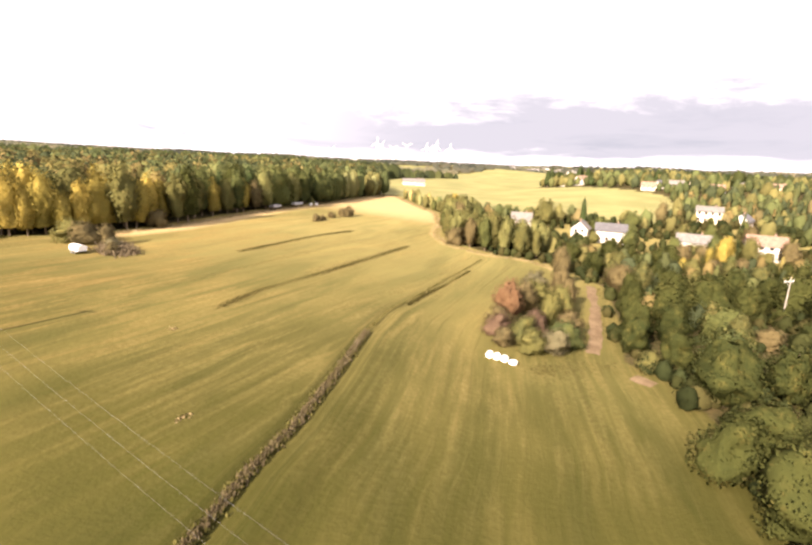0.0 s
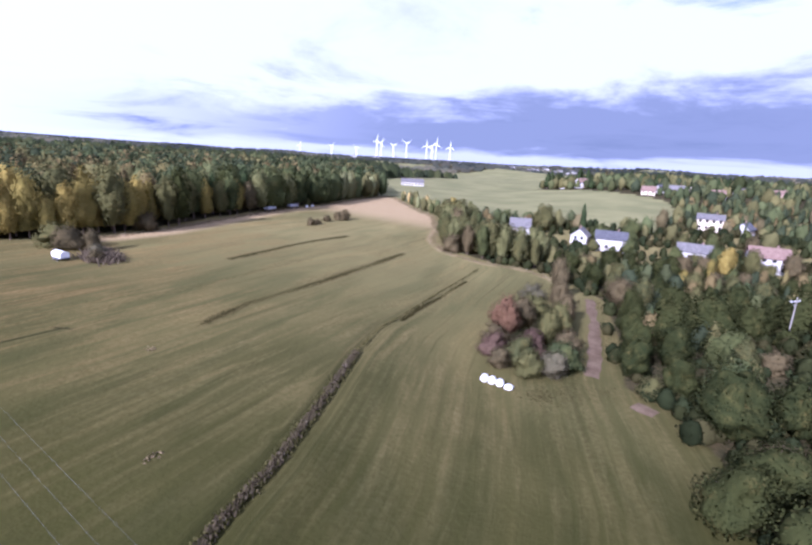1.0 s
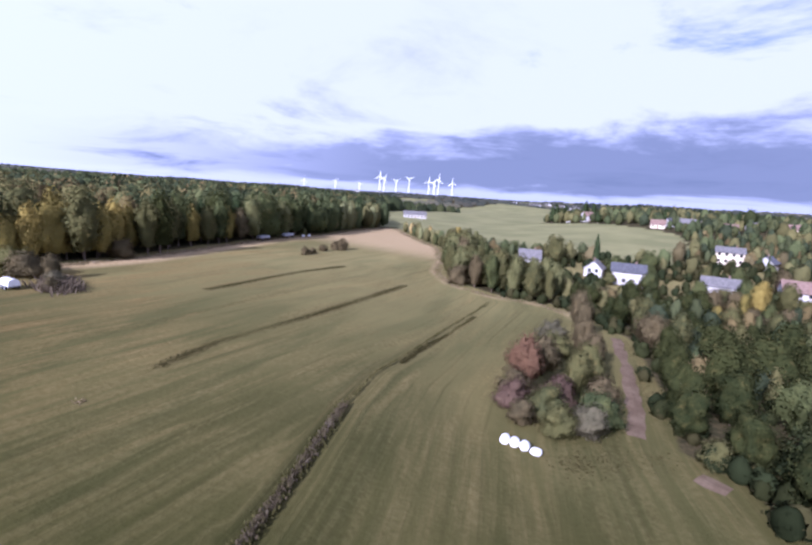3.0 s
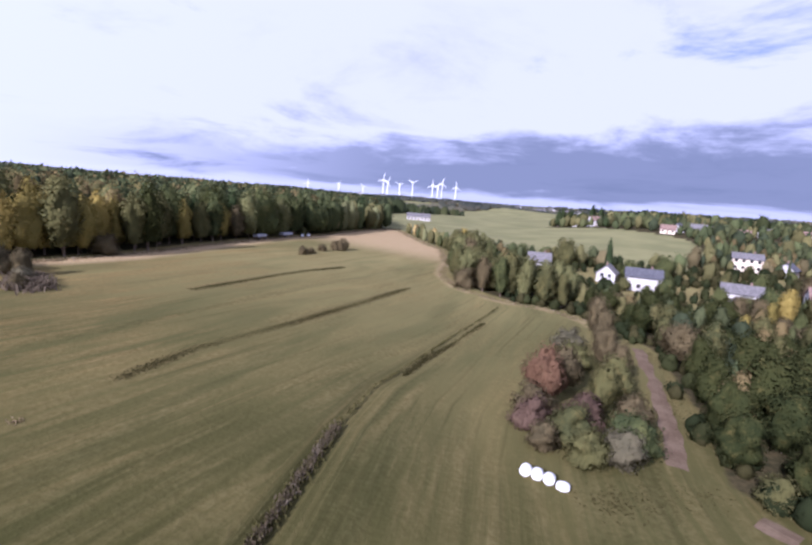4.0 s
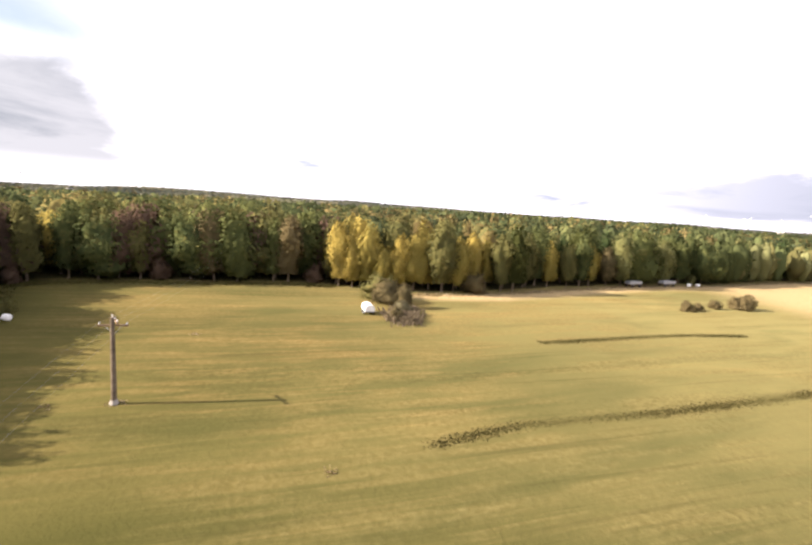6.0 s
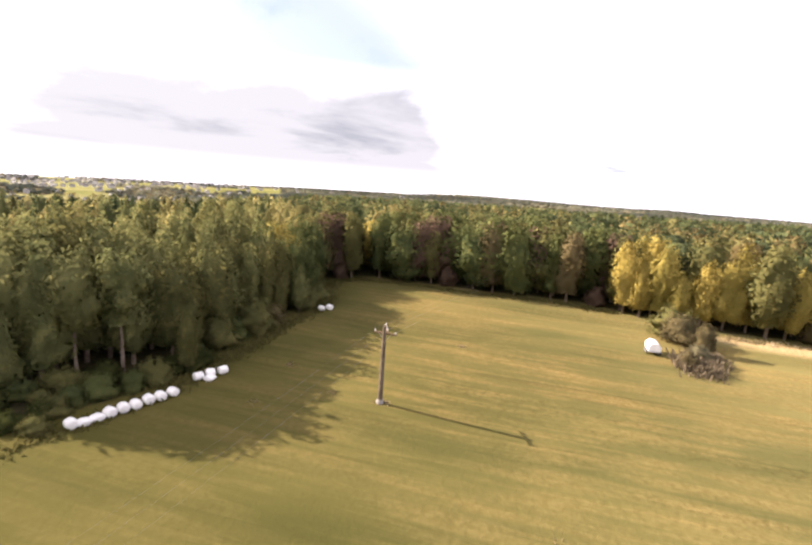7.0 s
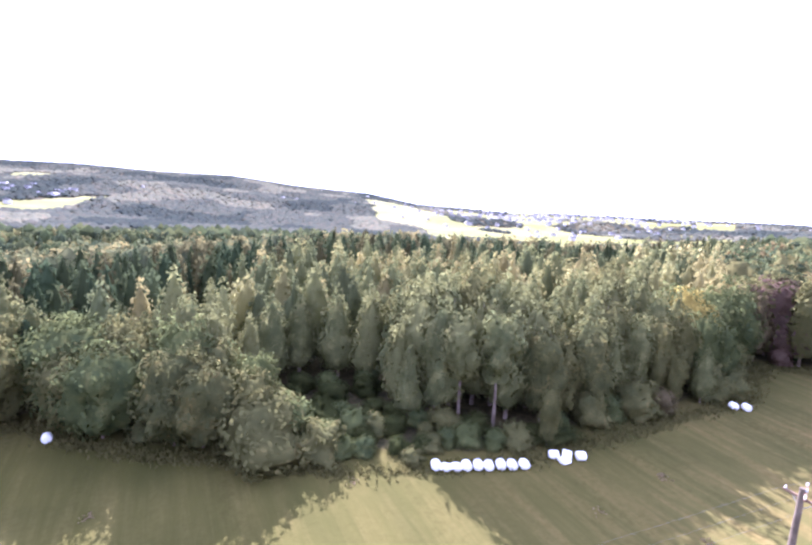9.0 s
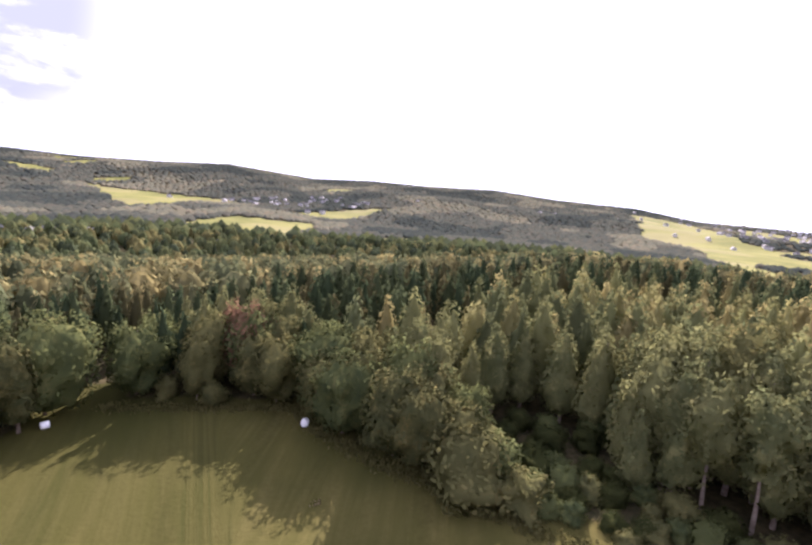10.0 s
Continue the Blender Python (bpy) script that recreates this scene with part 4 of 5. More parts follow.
def scatter(rng, near, far, spacing, growth, keep):
    """Jittered places on widening rings, thinned by keep(x, y)."""
    made, r = [], near
    while r < far:
        step = spacing + growth * r
        n = int(2 * np.pi * r / step)
        a = (np.arange(n) + rng.uniform(-0.4, 0.4, n)) * 2 * np.pi / n
        q = r + rng.uniform(-0.45, 0.45, n) * step
        made.append(np.stack([CX0 + np.sin(a) * q, CY0 + np.cos(a) * q], 1))
        r += step
    p = np.concatenate(made)
    return p[keep(p[:, 0], p[:, 1])]


rng = np.random.default_rng(5)
grown = np.array(planted)
GREENS = np.array([(0.065, 0.080, 0.034), (0.095, 0.105, 0.042), (0.14, 0.13, 0.050), (0.18, 0.155, 0.058), (0.15, 0.118, 0.05), (0.075, 0.086, 0.038), (0.05, 0.062, 0.032)])
# undergrowth greens, darkened to stand in for shade between the crowns
SHADED_UNDER = np.array([(0.026, 0.033, 0.014), (0.037, 0.042, 0.016), (0.050, 0.047, 0.019)])
RIM_GREENS = np.array([(0.085, 0.095, 0.045), (0.12, 0.122, 0.055), (0.16, 0.146, 0.062), (0.075, 0.085, 0.042), (0.20, 0.172, 0.07)])
# far hill woods: greyed and lifted, distance haze put into the base colour
HAZED_GREENS = np.array([(0.076, 0.082, 0.062), (0.080, 0.086, 0.064), (0.086, 0.088, 0.064), (0.072, 0.078, 0.062), (0.092, 0.090, 0.066)])
LARCH = np.array([(0.180, 0.184, 0.072), (0.225, 0.212, 0.082), (0.130, 0.138, 0.056), (0.260, 0.228, 0.090), (0.095, 0.106, 0.046)])
SPRUCE = np.array([(0.040, 0.055, 0.026), (0.055, 0.068, 0.03), (0.075, 0.07, 0.03)])


def wooded(x, y, gap):
    wood, _, _ = land_use(x, y)
    ok = (wood > 0.5) & ~inside(x, y, CLEARING)
    idx = np.flatnonzero(ok)
    for i in idx:
        if np.min((grown[:, 0] - x[i]) ** 2 + (grown[:, 1] - y[i]) ** 2) < gap * gap:
            ok[i] = False
    return ok


def bearing(x, y):
    return np.degrees(np.arctan2(-(x - CX0), y - CY0)) % 360


near_places = scatter(rng, 30, 330, 4.9, 0.006, lambda x, y: wooded(x, y, 3.2))
b = bearing(near_places[:, 0], near_places[:, 1])
seen = (b < 225) | (b > 300)
near_places, b = near_places[seen], b[seen]
larch = ((b > 92) & (b < 206))
tall = np.where(larch, 15.8, np.where(b > 200, 6.8, 16.0)) * np.where(larch, rng.uniform(0.78, 1.12, len(b)), rng.uniform(0.86, 1.06, len(b)))
full = np.column_stack([near_places, tall, np.where(larch, 1.06, 1.0) * rng.uniform(0.8, 1.2, len(b))])
reach = np.hypot(near_places[:, 0] - CX0, near_places[:, 1] - CY0)
close = reach < 150
rim = by_bearing(b, PLATEAU)
spruce_row = larch & (reach > rim - 22) & (reach < rim + 38)
beyond = larch & (reach >= rim + 38)
cones = [low_tree(61 + i, "cone", 330, 0.036, True) for i in range(4)]
rounds = [low_tree(71 + i, "round", 300, 0.050, True) for i in range(4)] + [low_tree(81 + i, "tall", 260, 0.045, True) for i in range(2)]
thin_cones = [low_tree(161 + i, "cone", 90, 0.055) for i in range(4)]
thin_rounds = [low_tree(171 + i, "round", 70, 0.085) for i in range(4)] + [low_tree(181 + i, "tall", 60, 0.075) for i in range(2)]
joined_woods("larch_wood", "dense larch and pine wood, tops lit by low sun", full[larch & close & ~spruce_row & ~beyond], cones, LARCH, rng)
joined_woods("larch_wood", "larch wood further back, tops lit by low sun", full[larch & ~close & ~spruce_row & ~beyond], thin_cones, LARCH, rng)
joined_woods("spruce_wood", "dark pointed spruces along the wood's far rim", full[spruce_row] * [1, 1, 1, 0.8], thin_cones, SPRUCE, rng)
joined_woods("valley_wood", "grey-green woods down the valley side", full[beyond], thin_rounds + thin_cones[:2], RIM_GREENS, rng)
joined_woods("mixed_wood", "dense mixed autumn wood", full[~larch & close], rounds + cones[:1], GREENS, rng)
joined_woods("mixed_wood", "mixed autumn wood further back", full[~larch & ~close], thin_rounds + thin_cones[:1], GREENS[[0, 0, 1, 2, 5, 5, 6, 6, 4]], rng)

# shrubs filling the wood's gaps, the gaps' shade painted into their colour
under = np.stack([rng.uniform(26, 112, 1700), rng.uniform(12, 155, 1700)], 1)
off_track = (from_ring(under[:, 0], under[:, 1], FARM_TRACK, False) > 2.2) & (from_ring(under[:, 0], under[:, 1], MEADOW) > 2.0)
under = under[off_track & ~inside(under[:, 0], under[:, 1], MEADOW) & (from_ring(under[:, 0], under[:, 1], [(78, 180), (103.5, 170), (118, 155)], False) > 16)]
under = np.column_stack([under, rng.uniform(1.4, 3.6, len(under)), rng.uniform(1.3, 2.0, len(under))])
joined_woods("undergrowth", "tangled brambles and saplings under the low wood", under, [low_tree(131 + i, "round", 50, 0.08) for i in range(4)], SHADED_UNDER, rng)
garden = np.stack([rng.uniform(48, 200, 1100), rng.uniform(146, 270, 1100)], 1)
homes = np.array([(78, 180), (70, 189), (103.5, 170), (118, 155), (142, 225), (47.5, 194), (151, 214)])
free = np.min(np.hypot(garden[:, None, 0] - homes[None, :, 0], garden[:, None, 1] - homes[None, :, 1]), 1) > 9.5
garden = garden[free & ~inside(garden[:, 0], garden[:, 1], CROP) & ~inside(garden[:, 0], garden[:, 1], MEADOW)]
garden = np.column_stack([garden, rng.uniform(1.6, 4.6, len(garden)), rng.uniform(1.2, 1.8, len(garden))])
joined_woods("garden_shrubs", "overgrown shrubs and hedges between the village houses", garden, [low_tree(141 + i, "round", 40, 0.09) for i in range(4)], SHADED_UNDER, rng)
mid_places = scatter(rng, 330, 720, 9.0, 0.008, lambda x, y: land_use(x, y)[0] > 0.5)
b = bearing(mid_places[:, 0], mid_places[:, 1])
mid_places, b = mid_places[(b < 225) | (b > 300)], b[(b < 225) | (b > 300)]
mid = np.column_stack([mid_places, np.where(b > 290, 10, 15.5) * rng.uniform(0.7, 1.15, len(b)), rng.uniform(1.0, 1.5, len(b))])


def far_shape(seed):
    """A ragged crown of few faces for trees on the horizon."""
    r = np.random.default_rng(seed)
    a = np.arange(4) * 1.5708 + r.uniform(-0.3, 0.3, 4)
    v = np.concatenate([np.stack([np.cos(a + t) * w * r.uniform(0.8, 1.15, 4), np.sin(a + t) * w * r.uniform(0.8, 1.15, 4), z + r.uniform(-0.07, 0.07, 4)], 1) for t, w, z in ((0.0, 0.36, 0.05), (0.6, 0.34, 0.62))] + [[[0.04, 0.02, 1.0]]])
    f = [q for i in range(4) for q in ((i, (i + 1) % 4, 4 + i), ((i + 1) % 4, 4 + (i + 1) % 4, 4 + i), (4 + i, 4 + (i + 1) % 4, 8))]
    soft = (v - [0, 0, 0.35]) * [0.8, 0.8, 1.0] + [0, 0, 0.8]
    return v, np.array(f), soft / np.linalg.norm(soft, axis=1)[:, None]


middle = np.hypot(mid[:, 0] - CX0, mid[:, 1] - CY0) < np.where((b > 108) & (b < 215), 620, 450)
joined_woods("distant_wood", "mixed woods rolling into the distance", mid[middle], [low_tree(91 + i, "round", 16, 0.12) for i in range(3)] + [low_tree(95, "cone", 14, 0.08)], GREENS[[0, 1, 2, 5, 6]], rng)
joined_woods("distant_wood", "mixed woods towards the skyline", mid[~middle], [far_shape(111 + i) for i in range(5)], GREENS[[0, 1, 5, 6, 6]] * 0.8, rng)
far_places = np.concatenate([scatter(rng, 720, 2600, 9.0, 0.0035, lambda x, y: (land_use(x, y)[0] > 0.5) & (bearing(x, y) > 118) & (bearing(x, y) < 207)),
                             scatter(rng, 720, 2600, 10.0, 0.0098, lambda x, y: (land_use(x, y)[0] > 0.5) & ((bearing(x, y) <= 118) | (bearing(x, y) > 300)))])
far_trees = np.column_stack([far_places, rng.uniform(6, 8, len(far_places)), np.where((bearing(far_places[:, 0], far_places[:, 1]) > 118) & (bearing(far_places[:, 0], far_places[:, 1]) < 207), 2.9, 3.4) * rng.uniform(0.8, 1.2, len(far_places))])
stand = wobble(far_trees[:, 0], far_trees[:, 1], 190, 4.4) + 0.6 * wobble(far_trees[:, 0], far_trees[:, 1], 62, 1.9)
# all three stands start from the haze-tinted base, then vary in tone
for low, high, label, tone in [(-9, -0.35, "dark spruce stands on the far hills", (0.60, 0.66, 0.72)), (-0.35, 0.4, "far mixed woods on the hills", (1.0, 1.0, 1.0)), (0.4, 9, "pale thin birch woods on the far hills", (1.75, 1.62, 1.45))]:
    joined_woods("horizon_wood", label, far_trees[(stand > low) & (stand <= high)], [far_shape(101 + i) for i in range(5)], HAZED_GREENS * tone, rng, 0.08)


# ---- weeds, tracks and furrows ----
def tufts(name, label, places, size, tall, colour, seed):
    """Upright bent blades in bunches, one mesh."""
    r = np.random.default_rng(seed)
    n = len(places)
    z = height(places[:, 0], places[:, 1])
    a = r.uniform(0, 6.283, n)
    w = size * r.uniform(0.5, 1.4, n)
    h = tall * r.uniform(0.5, 1.4, n)
    lean = r.normal(0, 0.35, (n, 2)) * h[:, None]
    dx, dy = np.cos(a) * w * 0.5, np.sin(a) * w * 0.5
    base = z - 0.12
    v = np.stack([np.stack([places[:, 0] - dx, places[:, 1] - dy, base], 1), np.stack([places[:, 0] + dx, places[:, 1] + dy, base], 1),
                  np.stack([places[:, 0] + dx * 0.7 + lean[:, 0], places[:, 1] + dy * 0.7 + lean[:, 1], z + h], 1),
                  np.stack([places[:, 0] - dx * 0.6 + lean[:, 0], places[:, 1] - dy * 0.6 + lean[:, 1], z + h * r.uniform(0.7, 1.0, n)], 1)], 1).reshape(-1, 3)
    return tagged(mesh_object(name, v, np.arange(4 * n).reshape(-1, 4), LEAF[colour]), label, "weeds", kind="stuff")


def beside(line, count, spread, seed):
    """Random places along a line, scattered sideways."""
    r = np.random.default_rng(seed)
    seg = np.array([math.hypot(b[0] - a[0], b[1] - a[1]) for a, b in zip(line, line[1:])])
    s = np.sort(r.uniform(0, seg.sum(), count))
    start = np.concatenate([[0], np.cumsum(seg)])
    x = np.interp(s, start, [p[0] for p in line])
    y = np.interp(s, start, [p[1] for p in line])
    return np.stack([x + r.normal(0, spread, count), y + r.normal(0, spread, count)], 1)


near_ditch = DITCH[:7]
tufts("ditch_weeds", "dry weeds and rushes filling the ditch", beside(near_ditch, 3600, 0.22, 1), 0.15, 0.22, "ditch", 2)
tufts("ditch_rushes", "dark rushes along the ditch", np.concatenate([beside(DITCH[:7], 2600, 0.30, 3), beside(DITCH[6:], 520, 0.10, 5)]), 0.20, 0.16, "rush", 4)
FURROWS = [[(-27, 69.6), (-24, 79.5), (-15.5, 95), (-7.5, 113.5), (1.8, 135.5)], [(-36.5, 107), (-29, 123.5), (-23, 136), (-15.5, 148.3)], [(1.6, 83.7), (5.1, 93.1), (10.1, 102.8), (17, 117.5)]]
for i, (line, count) in enumerate(zip(FURROWS, (8000, 5000, 1500))):
    tufts("furrow_grass", "dark uncut grass along an old furrow", beside(line, count, 0.50 if i < 2 else 0.3, 10 + i), 0.22, 0.06, "furrow", 20 + i)
tufts("edge_grass", "tall dry grass along the meadow's rim", np.concatenate([beside(MEADOW[23:31], 4200, 0.9, 31), beside(MEADOW[31:40], 2600, 0.9, 32)]), 0.22, 0.26, "weed", 33)
tufts("edge_herbs", "rough grass and herbs before the woods", beside(MEADOW[3:23], 6500, 0.8, 34), 0.32, 0.34, "rush", 35)
tufts("brown_scrub", "brown dead scrub beside the covered trailer", beside([(-56.5, 97), (-59.5, 99), (-61.5, 102)], 1500, 1.3, 36), 0.30, 1.1, "scrub", 37)
tufts("rough_grass", "rank grass round the farm track", np.concatenate([beside([(19, 63), (31, 66)], 500, 1.2, 38), beside([(35.5, 78), (43, 98), (47, 112)], 500, 1.0, 40)]), 0.30, 0.07, "furrow", 41)
tufts("hay_scraps", "pale scraps of hay left on the meadow", np.concatenate([beside([(x, y), (x + 0.8, y + 0.5)], 26, 0.3, 50 + i) for i, (x, y) in enumerate([(-54.4, 37.5), (-64.7, 41.3), (-56, 46), (-43.5, 16.5), (-25, 2), (-70, 66), (-20, 40), (-30, 60), (-52.8, 50.8), (-52.6, 51.6)])]), 0.25, 0.12, "weed", 60)


def draped_strip(name, label, line, wide, mat, lift=0.05):
    """A track laid on the ground with uneven margins."""
    vs, fs = [], []
    for x, y, lx, ly in along(line, 1.0):
        k = wide * (1 + 0.22 * float(wobble(x, y, 1.9))) / 2
        for o in (-1, -0.5, 0, 0.5, 1):
            q = k * o + 0.25 * float(wobble(x * 2, y, 1.3))
            px, py = x + lx * q, y + ly * q
            vs.append((px, py, ground_z(px, py) + lift - (0.05 if abs(o) == 0.5 else 0) - (0.10 if abs(o) == 1 else 0)))
    for i in range(len(vs) // 5 - 1):
        fs += [(5 * i + j, 5 * i + j + 1, 5 * i + j + 6, 5 * i + j + 5) for j in range(4)]
    ob = mesh_object(name, vs, fs, mat)
    return tagged(ob, label, "track", kind="structure")


draped_strip("track", "red-brown earth farm track", FARM_TRACK, 2.2, SOIL, 0.12)
draped_strip("track", "bare red-brown earth by the clump", [(33.0, 62.4), (34.0, 61.0), (35.2, 59.4)], 2.7, SOIL, 0.10)
draped_strip("track", "pale lane behind the southern trees", [(48, -92), (61, -168), (72, -304), (47, -359), (20, -401)], 3.5, CONCRETE, 0.12)


# ---- wrapped bales ----
def bale_mesh(seed, sag):
    """A round bale in stretch film, lying on its side, slightly sagged."""
    r = random.Random(seed)
    bm = bmesh.new()
    rings = [(-0.62, 0.34), (-0.60, 0.52), (-0.50, 0.60), (-0.2, 0.635), (0.2, 0.635), (0.50, 0.60), (0.60, 0.52), (0.62, 0.34)]
    last, sides = None, 18
    for x, q in rings:
        ring = []
        for k in range(sides):
            a = 2 * math.pi * k / sides
            rr = q * (1 + r.uniform(-0.025, 0.025))
            z = math.sin(a) * rr + 0.60
            ring.append(bm.verts.new((x + r.uniform(-0.012, 0.012), math.cos(a) * rr * (1 + sag * 0.5), max(0.0, z * (1 - sag)))))
        if last:
            for k in range(sides):
                bm.faces.new((last[k], last[(k + 1) % sides], ring[(k + 1) % sides], ring[k]))
        else:
            bm.faces.new(ring[::-1])
        last = ring
    bm.faces.new(last)
    bmesh.ops.recalc_face_normals(bm, faces=bm.faces)
    me = bpy.data.meshes.new("wrap")
    bm.to_mesh(me)
    bm.free()
    me.polygons.foreach_set("use_smooth", np.ones(len(me.polygons), bool))
    me.materials.append(FILM)
    return me


BALES = [bale_mesh(i, s) for i, s in enumerate((0.03, 0.06, 0.10, 0.42))]


def bale(x, y, turn, form, label, group):
    ob = tagged(new("hay_bale", BALES[form]), label, "hay bale", group)
    ob.matrix_basis = pose(x, y, ground_z(x, y) - 0.03, 0, 0, turn) @ Matrix.Diagonal((0.84, 0.84, 0.84, 1))
    return ob


row_turn = math.degrees(math.atan2(7.3, -6.2)) + 90
for i in range(9):
    k = i / 8
    bow = 0.35 * math.sin(math.pi * k)
    bale(-50.4 - 6.2 * k + bow * 0.7 + (0.12 if i % 2 else 0), 21.9 + 7.3 * k - bow * 0.4, row_turn + random.uniform(-9, 9), 3 if i in (1, 2) else i % 3,
         "sagging white film-wrapped bale in a row" if i in (1, 2) else "white film-wrapped round bale in a row", "row of wrapped bales")
for x, y, form in [(-60.6, 31.0, 2), (-61.4, 32.2, 0), (-62.2, 33.5, 1), (-60.4, 32.3, 3)]:
    bale(x, y, random.uniform(0, 180), form, "white film-wrapped round bale by the wood", "small heap of wrapped bales")
for x, y in [(-90.0, 46.4), (-90.6, 47.9)]:
    bale(x, y, 40, 1, "white film-wrapped round bale at the far wood edge", "pair of wrapped bales")
bale(-27.2, -15.5, 70, 0, "single white film-wrapped round bale under the trees", "")
bale(5.0, -26.6, 20, 1, "single white film-wrapped round bale by the path", "")
for x, y, form in [(13.5, 66.3, 0), (14.5, 65.9, 1), (15.5, 65.4, 2), (16.6, 64.7, 3)]:
    bale(x, y, 66, form, "white film-wrapped round bale beside the clump", "wrapped bales beside the clump")


# ---- covered trailer by the scrub ----
def trailer(x, y, turn):
    base = thing("farm_trailer", "white tarpaulin-covered trailer parked beside brown scrub", "trailer")
    bm = bmesh.new()
    add_box(bm, 0, 0, 0.55, 3.5, 1.9, 0.16, 0, 0.03)
    part("chassis", bm, METAL, base)
    bm = bmesh.new()
    n = 10
    rows = []
    for i in range(7):
        px = -1.75 + 3.5 * i / 6
        ring = []
        for k in range(n + 1):
            a = math.pi * k / n
            sagk = 1 - 0.05 * math.sin(3 * math.pi * i / 6) ** 2
            ring.append(bm.verts.new((px, math.cos(a) * 0.98, 0.72 + max(0.0, math.sin(a)) ** 0.5 * 1.25 * sagk)))
        rows.append(ring)
    for a, b in zip(rows, rows[1:]):
        for k in range(n):
            bm.faces.new((a[k], a[k + 1], b[k + 1], b[k]))
    bm.faces.new(rows[0][::-1]), bm.faces.new(rows[-1])
    part("cover", bm, WHITE_PAINT, base, "white tarpaulin cover")
    for sx in (-0.65, 0.65):
        for sy in (-1.0, 1.0):
            bm = bmesh.new()
            bmesh.ops.create_cone(bm, cap_ends=True, segments=16, radius1=0.36, radius2=0.36, depth=0.24, matrix=pose(sx, sy, 0.36, 90, 0, 0))
            wheel = part("wheel", bm, RUBBER, base)
            bm = bmesh.new()
            bmesh.ops.create_cone(bm, cap_ends=True, segments=12, radius1=0.19, radius2=0.16, depth=0.27, matrix=pose(sx, sy, 0.36, 90, 0, 0))
            part("rim", bm, METAL, wheel)
    bm = bmesh.new()
    add_tube(bm, [(1.9, 0.5, 0.6), (3.1, 0, 0.5)], [0.05, 0.05], 6)
    add_tube(bm, [(1.9, -0.5, 0.6), (3.1, 0, 0.5)], [0.05, 0.05], 6)
    add_tube(bm, [(3.0, 0, 0.0), (3.0, 0, 0.55)], [0.04, 0.04], 6)
    part("drawbar", bm, METAL, base)
    base.matrix_basis = pose(x, y, ground_z(x, y), 0, 0, turn) @ Matrix.Diagonal((0.92, 0.92, 0.92, 1))


trailer(-65.0, 95.8, 150)
plant("bush", "brown", -69, 105, 4.6, 0, 1.2, "scrub by the trailer", "behind the covered trailer")
plant("bush", "brown", -64.2, 104.5, 4.6, 2, 0.7, "scrub by the trailer", "behind the covered trailer")
plant("bush", "olive", -73, 106, 5.0, 1, 1.1, "scrub by the trailer", "behind the covered trailer")
plant("bush", "brown", -58.6, 96.6, 2.4, 2, 1.1, "scrub by the trailer", "beside the covered trailer")
plant("bush", "grey", -60.6, 100.5, 2.6, 0, 1.1, "scrub by the trailer", "beside the covered trailer")


def wagon(x, y, turn, label):
    """A low farm wagon with sides."""
    base = thing("farm_wagon", label, "wagon", "wagons by the wood")
    bm = bmesh.new()
    add_box(bm, 0, 0, 0.8, 5.2, 2.1, 0.14, 0, 0.02)
    part("bed", bm, TIMBER, base)
    for sy in (-1.0, 1.0):
        bm = bmesh.new()
        add_box(bm, 0, sy, 0.96, 5.2, 0.08, 0.75, 0, 0.02)
        part("side_board", bm, METAL, base)
    for sx in (-2.55, 2.55):
        bm = bmesh.new()
        add_box(bm, sx, 0, 0.96, 0.08, 1.9, 0.75, 0, 0.02)
        part("end_board", bm, METAL, base)
    for sx in (-1.7, 1.7):
        for sy in (-0.95, 0.95):
            bm = bmesh.new()
            bmesh.ops.create_cone(bm, cap_ends=True, segments=16, radius1=0.42, radius2=0.42, depth=0.26, matrix=pose(sx, sy, 0.42, 90, 0, 0))
            part("wheel", bm, RUBBER, base)
    base.matrix_basis = pose(x, y, ground_z(x, y), 0, 0, turn)


wagon(-49, 186, 72, "grey farm wagon parked at the wood's edge")
wagon(-43.8, 200, 66, "grey farm wagon parked in the wood's shade")
bale(-39.5, 208, 20, 0, "white film-wrapped round bale by the wagons", "bales by the wagons")
bale(-37.8, 211, 50, 1, "white film-wrapped round bale by the wagons", "bales by the wagons")


